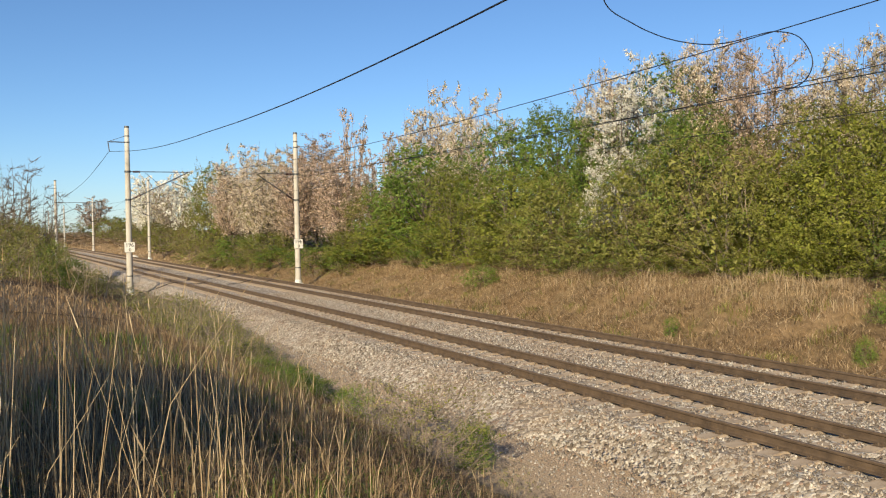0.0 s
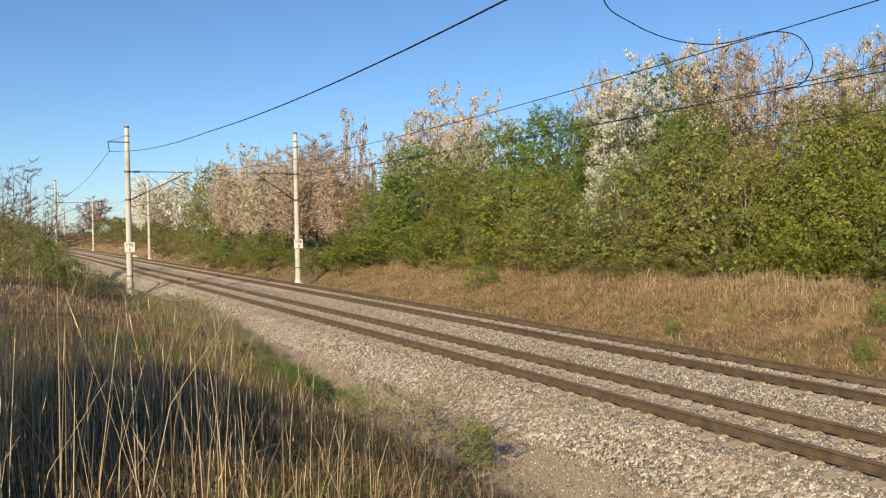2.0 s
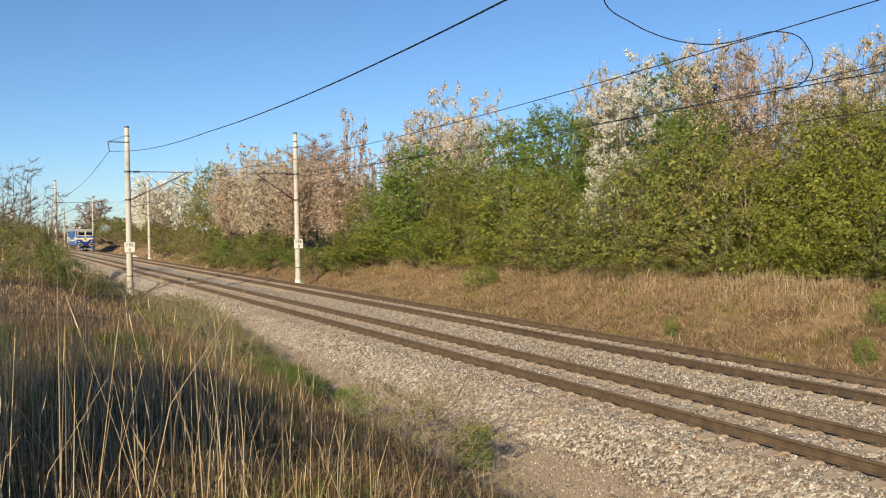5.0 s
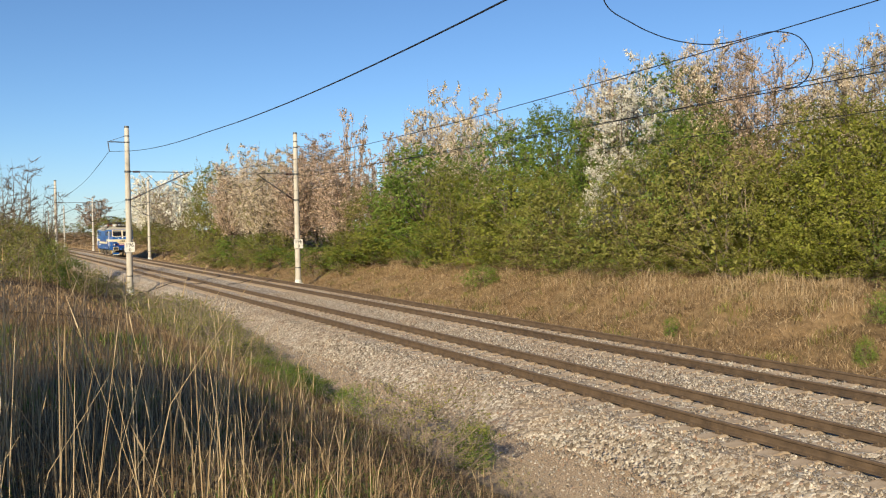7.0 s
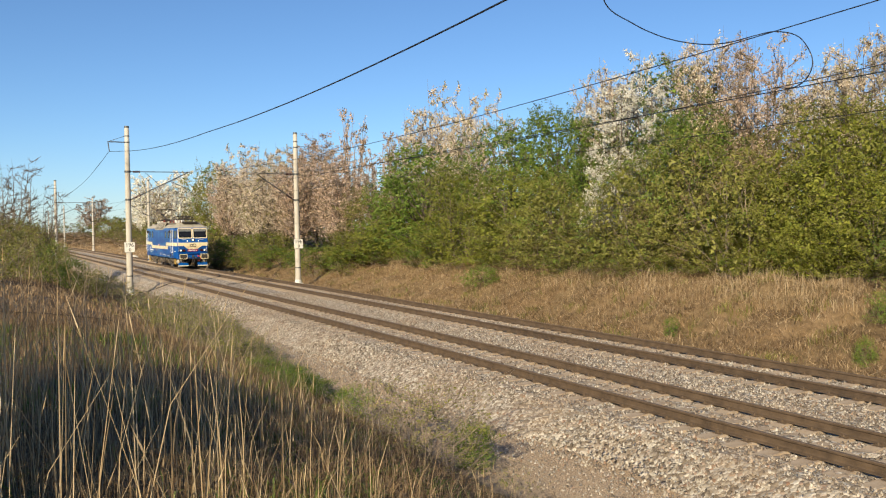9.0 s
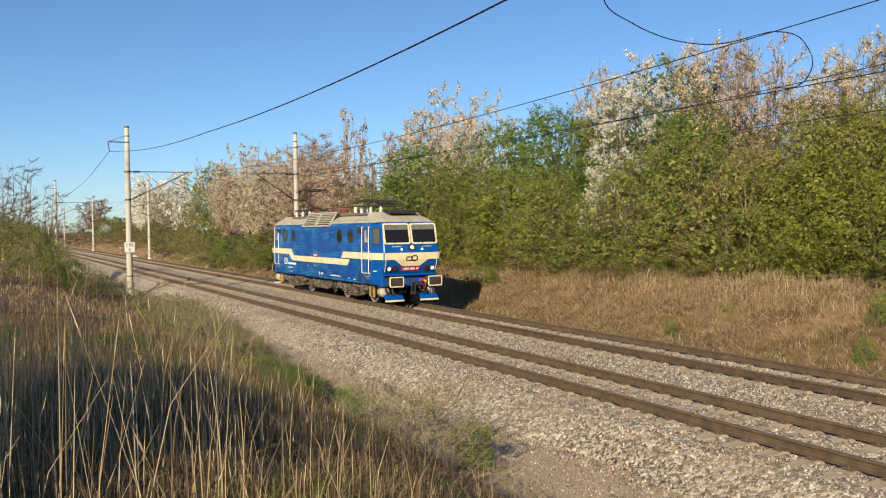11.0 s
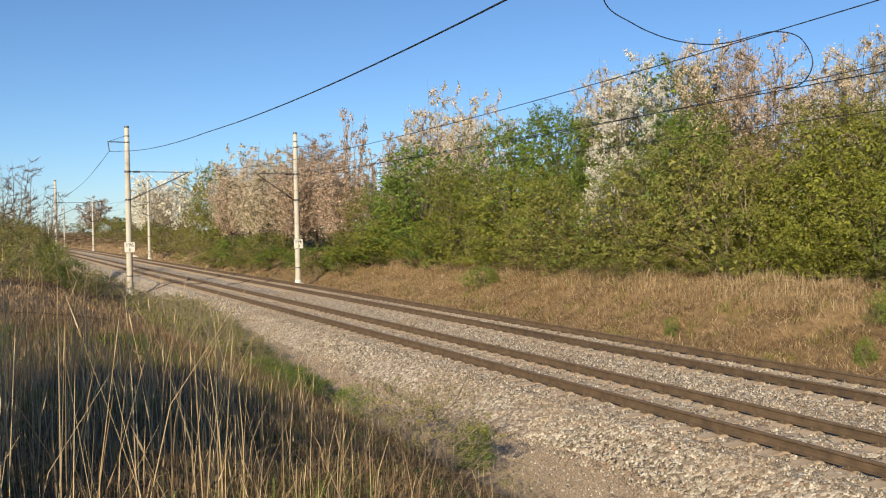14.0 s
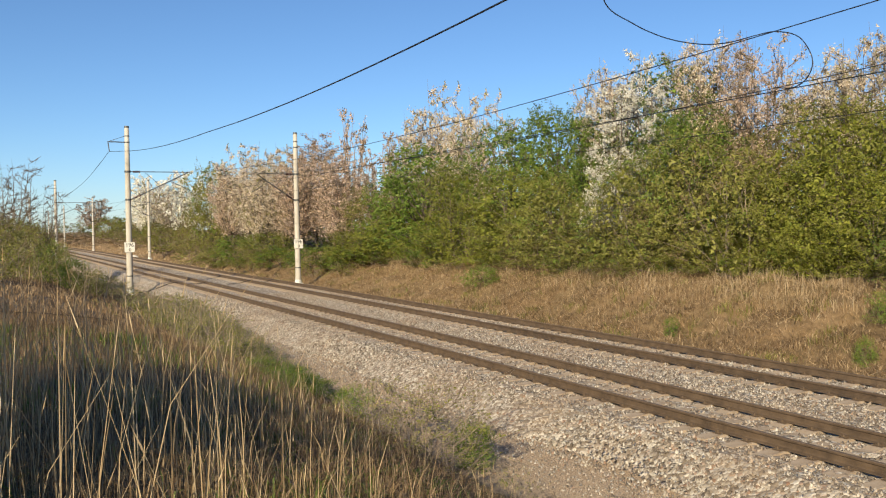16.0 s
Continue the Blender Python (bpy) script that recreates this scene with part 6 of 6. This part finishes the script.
            buf = one("buffer", L_DARK, loco, lambda b: [rod(b, (sx * 7.5, s * 0.9, 1.03), (sx * 8.25, s * 0.9, 1.03), 0.13, 0.11, 14), slab(b, lambda p, q, d: (sx * (8.28 + d), s * p, q), rounded(0.9, 1.03, 0.62, 0.40, 0.05), -0.03, 0.03)], "dark rectangular buffer")
            one("buffer_edge", L_CREAM, buf, lambda b: ring(b, lambda p, q, d: (sx * (8.28 + d), s * p, q), rounded(0.9, 1.03, 0.65, 0.43, 0.06), rounded(0.9, 1.03, 0.57, 0.35, 0.04), -0.02, 0.036), "cream buffer edging")
            plough = one("rail_guard", L_BLUE_CAB, loco, lambda b: prism(b, [(sx * 7.66, 0.44), (sx * 7.88, 0.24), (sx * 7.92, 0.27), (sx * 7.70, 0.48)], "y", s * 0.40, s * 1.24), "blue rail guard blade")
            one("guard_edge", L_CREAM, plough, lambda b: box(b, min(sx * 7.86, sx * 7.93), max(sx * 7.86, sx * 7.93), min(s * 0.39, s * 1.25), max(s * 0.39, s * 1.25), 0.18, 0.25), "cream lower edge")
            one("guard_bracket", L_DARK, loco, lambda b: [rod(b, (sx * 7.5, s * 0.8, 0.85), (sx * 7.75, s * 0.8, 0.45), 0.04), rod(b, (sx * 7.5, s * 1.1, 0.85), (sx * 7.75, s * 1.1, 0.45), 0.04)])
            strand(smooth_path([(sx * 7.72, s * 0.62, 0.98), (sx * 7.95, s * 0.62, 0.86), (sx * 7.98, s * 0.5, 0.62), (sx * 7.86, s * 0.38, 0.72), (sx * 7.74, s * 0.36, 0.9)], 5), 0.022, L_RED if s > 0 else CABLE, "brake_hose", loco)
            one("hose_tap", L_PORCELAIN, loco, lambda b: [rod(b, (sx * 7.66, s * 0.24, 0.92), (sx * 7.84, s * 0.24, 0.88), 0.035, None, 8), box(b, sx * 7.8 - 0.03, sx * 7.8 + 0.03, s * 0.24 - 0.05, s * 0.24 + 0.05, 0.86, 0.95, 0.01)])
            one("buffer_stock", L_DARK, loco, lambda b: [box(b, min(sx * 7.6, sx * 7.9), max(sx * 7.6, sx * 7.9), s * 0.9 - 0.2, s * 0.9 + 0.2, 0.86, 1.2, 0.03)])
            for hy in (0.32, 0.5):
                strand(smooth_path([(sx * 7.75, s * hy, 0.98), (sx * 7.98, s * hy, 0.8), (sx * 8.0, s * (hy + 0.06), 0.58), (sx * 7.9, s * (hy + 0.12), 0.66)], 5), 0.03, CABLE, "air_hose", loco)
        f2 = on_front(sx)
        one("lamp_box", L_DARK, body, lambda b: slab(b, f2, rounded(0, 2.47, 0.36, 0.2, 0.03), 0.0, 0.05))
        one("top_lamp", L_LAMP, body, lambda b: slab(b, f2, circle(0, 2.47, 0.085, 16), 0.05, 0.07), "bright round lamp below the windscreen")
        one("emblem", BLACK, body, lambda b: [ring(b, f2, rounded(-0.13, 1.98, 0.30, 0.2, 0.08), rounded(-0.13, 1.98, 0.2, 0.1, 0.04), 0.0, 0.012), ring(b, f2, rounded(0.13, 2.0, 0.30, 0.26, 0.1), rounded(0.13, 2.0, 0.2, 0.15, 0.06), 0.0, 0.0125)], "dark looped emblem")
        plate = one("number_plate", L_RED, body, lambda b: slab(b, f2, rounded(0, 1.55, 0.86, 0.19, 0.02), 0.0, 0.02), "red plate with white bars")
        one("plate_bar", L_WHITE, plate, lambda b: [slab(b, f2, [(y0, 1.505), (y1, 1.505), (y1, 1.595), (y0, 1.595)], 0.0, 0.026) for y0, y1 in ((-0.36, -0.08), (-0.03, 0.2), (0.26, 0.36))])
        one("buffer_beam", L_BLUE_CAB, loco, lambda b: [box(b, min(sx * 7.2, sx * 7.66), max(sx * 7.2, sx * 7.66), -1.3, 1.3, 0.80, 1.24, 0.03)])
        one("nose_ledge", L_BLUE_CAB, loco, lambda b: box(b, min(sx * 7.5, sx * 7.84), max(sx * 7.5, sx * 7.84), -1.27, 1.27, 1.26, 1.32, 0.01))
        one("coupling_hook", L_DARK, loco, lambda b: [box(b, min(sx * 7.6, sx * 8.1), max(sx * 7.6, sx * 8.1), -0.05, 0.05, 0.98, 1.1), rod(b, (sx * 8.1, 0, 1.12), (sx * 8.12, 0, 0.98), 0.05), rod(b, (sx * 8.05, -0.08, 1.0), (sx * 8.0, -0.08, 0.5), 0.03), rod(b, (sx * 8.05, 0.08, 1.0), (sx * 8.0, 0.08, 0.5), 0.03), rod(b, (sx * 8.0, -0.12, 0.5), (sx * 8.0, 0.12, 0.5), 0.045)])
        one("plug_box", L_RED, loco, lambda b: box(b, sx * 7.78 - 0.07, sx * 7.78 + 0.07, sx * 0.42, sx * 0.56, 0.98, 1.12, 0.02), "red cable socket")
        one("plug_cap", L_YELLOW, loco, lambda b: rod(b, (sx * 7.7, sx * 0.66, 1.02), (sx * 7.9, sx * 0.66, 1.0), 0.05, None, 10), "yellow hose cap")
    # roof gear
    sets = []
    build_pantograph(loco, -4.75, 1, True)
    build_pantograph(loco, 4.75, -1, False)
    for bx in (-2.9, -2.5, 2.8):
        one("bus_insulator", L_BROWNRED if bx < -2.2 else L_PORCELAIN, loco, lambda b: turned(b, (bx, -0.45, 4.0), (0, 0, 1), [(0, 0.05), (0.05, 0.10), (0.10, 0.055), (0.15, 0.10), (0.20, 0.055), (0.25, 0.09), (0.32, 0.04)], 12))
    for bx, by in ((-1.6, 0.5), (-0.9, -0.2), (0.2, 0.5), (1.2, -0.3), (1.9, 0.5), (3.2, 0.2)):
        one("post_insulator", L_BROWNRED if bx < 1.5 else L_PORCELAIN, loco, lambda b: turned(b, (bx, by, 4.02), (0, 0, 1), [(0, 0.06), (0.05, 0.09), (0.09, 0.05), (0.14, 0.09), (0.18, 0.05), (0.24, 0.04)], 10), "ribbed roof insulator")
    one("roof_pipe", L_BROWNRED, loco, lambda b: [rod(b, (-1.9, 0.5, 4.24), (0.3, 0.5, 4.24), 0.03), rod(b, (-1.2, -0.2, 4.26), (1.3, -0.28, 4.26), 0.025), rod(b, (0.2, 0.5, 4.24), (1.9, 0.5, 4.28), 0.022)], "red-brown roof conductor")
    one("bus_bar", L_DARK, loco, lambda b: [rod(b, (-3.6, -0.45, 4.33), (3.6, -0.45, 4.33), 0.018), rod(b, (-2.9, 0.3, 4.22), (-2.0, 0.3, 4.22), 0.05), rod(b, (2.4, -0.45, 4.33), (2.9, 0.35, 4.42), 0.018)])
    one("circuit_breaker", L_ROOFDARK, loco, lambda b: box(b, -2.6, -1.9, 0.1, 0.6, 4.02, 4.2, 0.03))
    one("surge_arrester", L_ROOFDARK, loco, lambda b: rod(b, (2.1, 0.2, 4.03), (2.1, 0.2, 4.5), 0.09, 0.07, 10))
    one("surge_arrester", L_ROOFDARK, loco, lambda b: rod(b, (2.35, -0.3, 4.02), (2.35, -0.3, 4.42), 0.1, 0.08, 10))
    # running gear
    for cx in (-4.15, 4.15):
        build_bogie(loco, cx, sets)
    one("underframe", L_DARK, loco, lambda b: box(b, -7.35, 7.35, -1.22, 1.22, 0.74, 0.9))
    for sy in (-1, 1):
        y0, y1 = sorted((sy * 0.75, sy * 1.2))
        one("equipment_case", L_UNDER, loco, lambda b: prism(b, [(-1.55, 0.86), (-1.35, 0.48), (-0.9, 0.36), (0.9, 0.33), (1.35, 0.5), (1.5, 0.86)], "y", y0, y1), "dust-covered equipment case")
        for xx in (-0.9, -0.3, 0.3, 0.9):
            one("case_rib", L_UNDER, loco, lambda b: box(b, xx - 0.03, xx + 0.03, sy * 1.2 - 0.03, sy * 1.2 + 0.03, 0.36, 0.88))
        one("traction_link", L_UNDER, loco, lambda b: rod(b, (-1.5, sy * 1.2, 0.55), (-0.6, sy * 1.2, 0.78), 0.05))
        one("traction_link", L_UNDER, loco, lambda b: rod(b, (0.5, sy * 1.2, 0.5), (1.5, sy * 1.2, 0.8), 0.045))
        strand(smooth_path([(1.7, sy * 1.25, 0.8), (1.85, sy * 1.28, 0.45), (2.1, sy * 1.28, 0.42), (2.2, sy * 1.25, 0.75)], 5), 0.025, CABLE, "cable_loop", loco)
        strand(smooth_path([(-1.9, sy * 1.25, 0.8), (-1.95, sy * 1.3, 0.5), (-2.3, sy * 1.3, 0.4), (-2.5, sy * 1.25, 0.75)], 5), 0.025, CABLE, "cable_loop", loco)
    return loco, sets


LOCO, WHEELS = build_locomotive()
SPEED = 21.85


def along(t):
    return LOCO_AT_12 + SPEED * (t - 12.0)


LOCO_AT_12 = -18.9


def motions():
    rows = []
    for k in range(0, 33):
        t = k / 2
        s = along(t)
        rows.append((t, pose(s, float(yc(s)), 0.0, rz=math.degrees(float(bend(s))))))
    walk(LOCO, rows)
    for wheel, x in WHEELS:
        walk(wheel, [(k / FPS, pose(x, 0, 0.625, ry=math.degrees((along(k / FPS) / 0.62) % (2 * math.pi)))) for k in range(0, 16 * FPS + 1)])


motions()
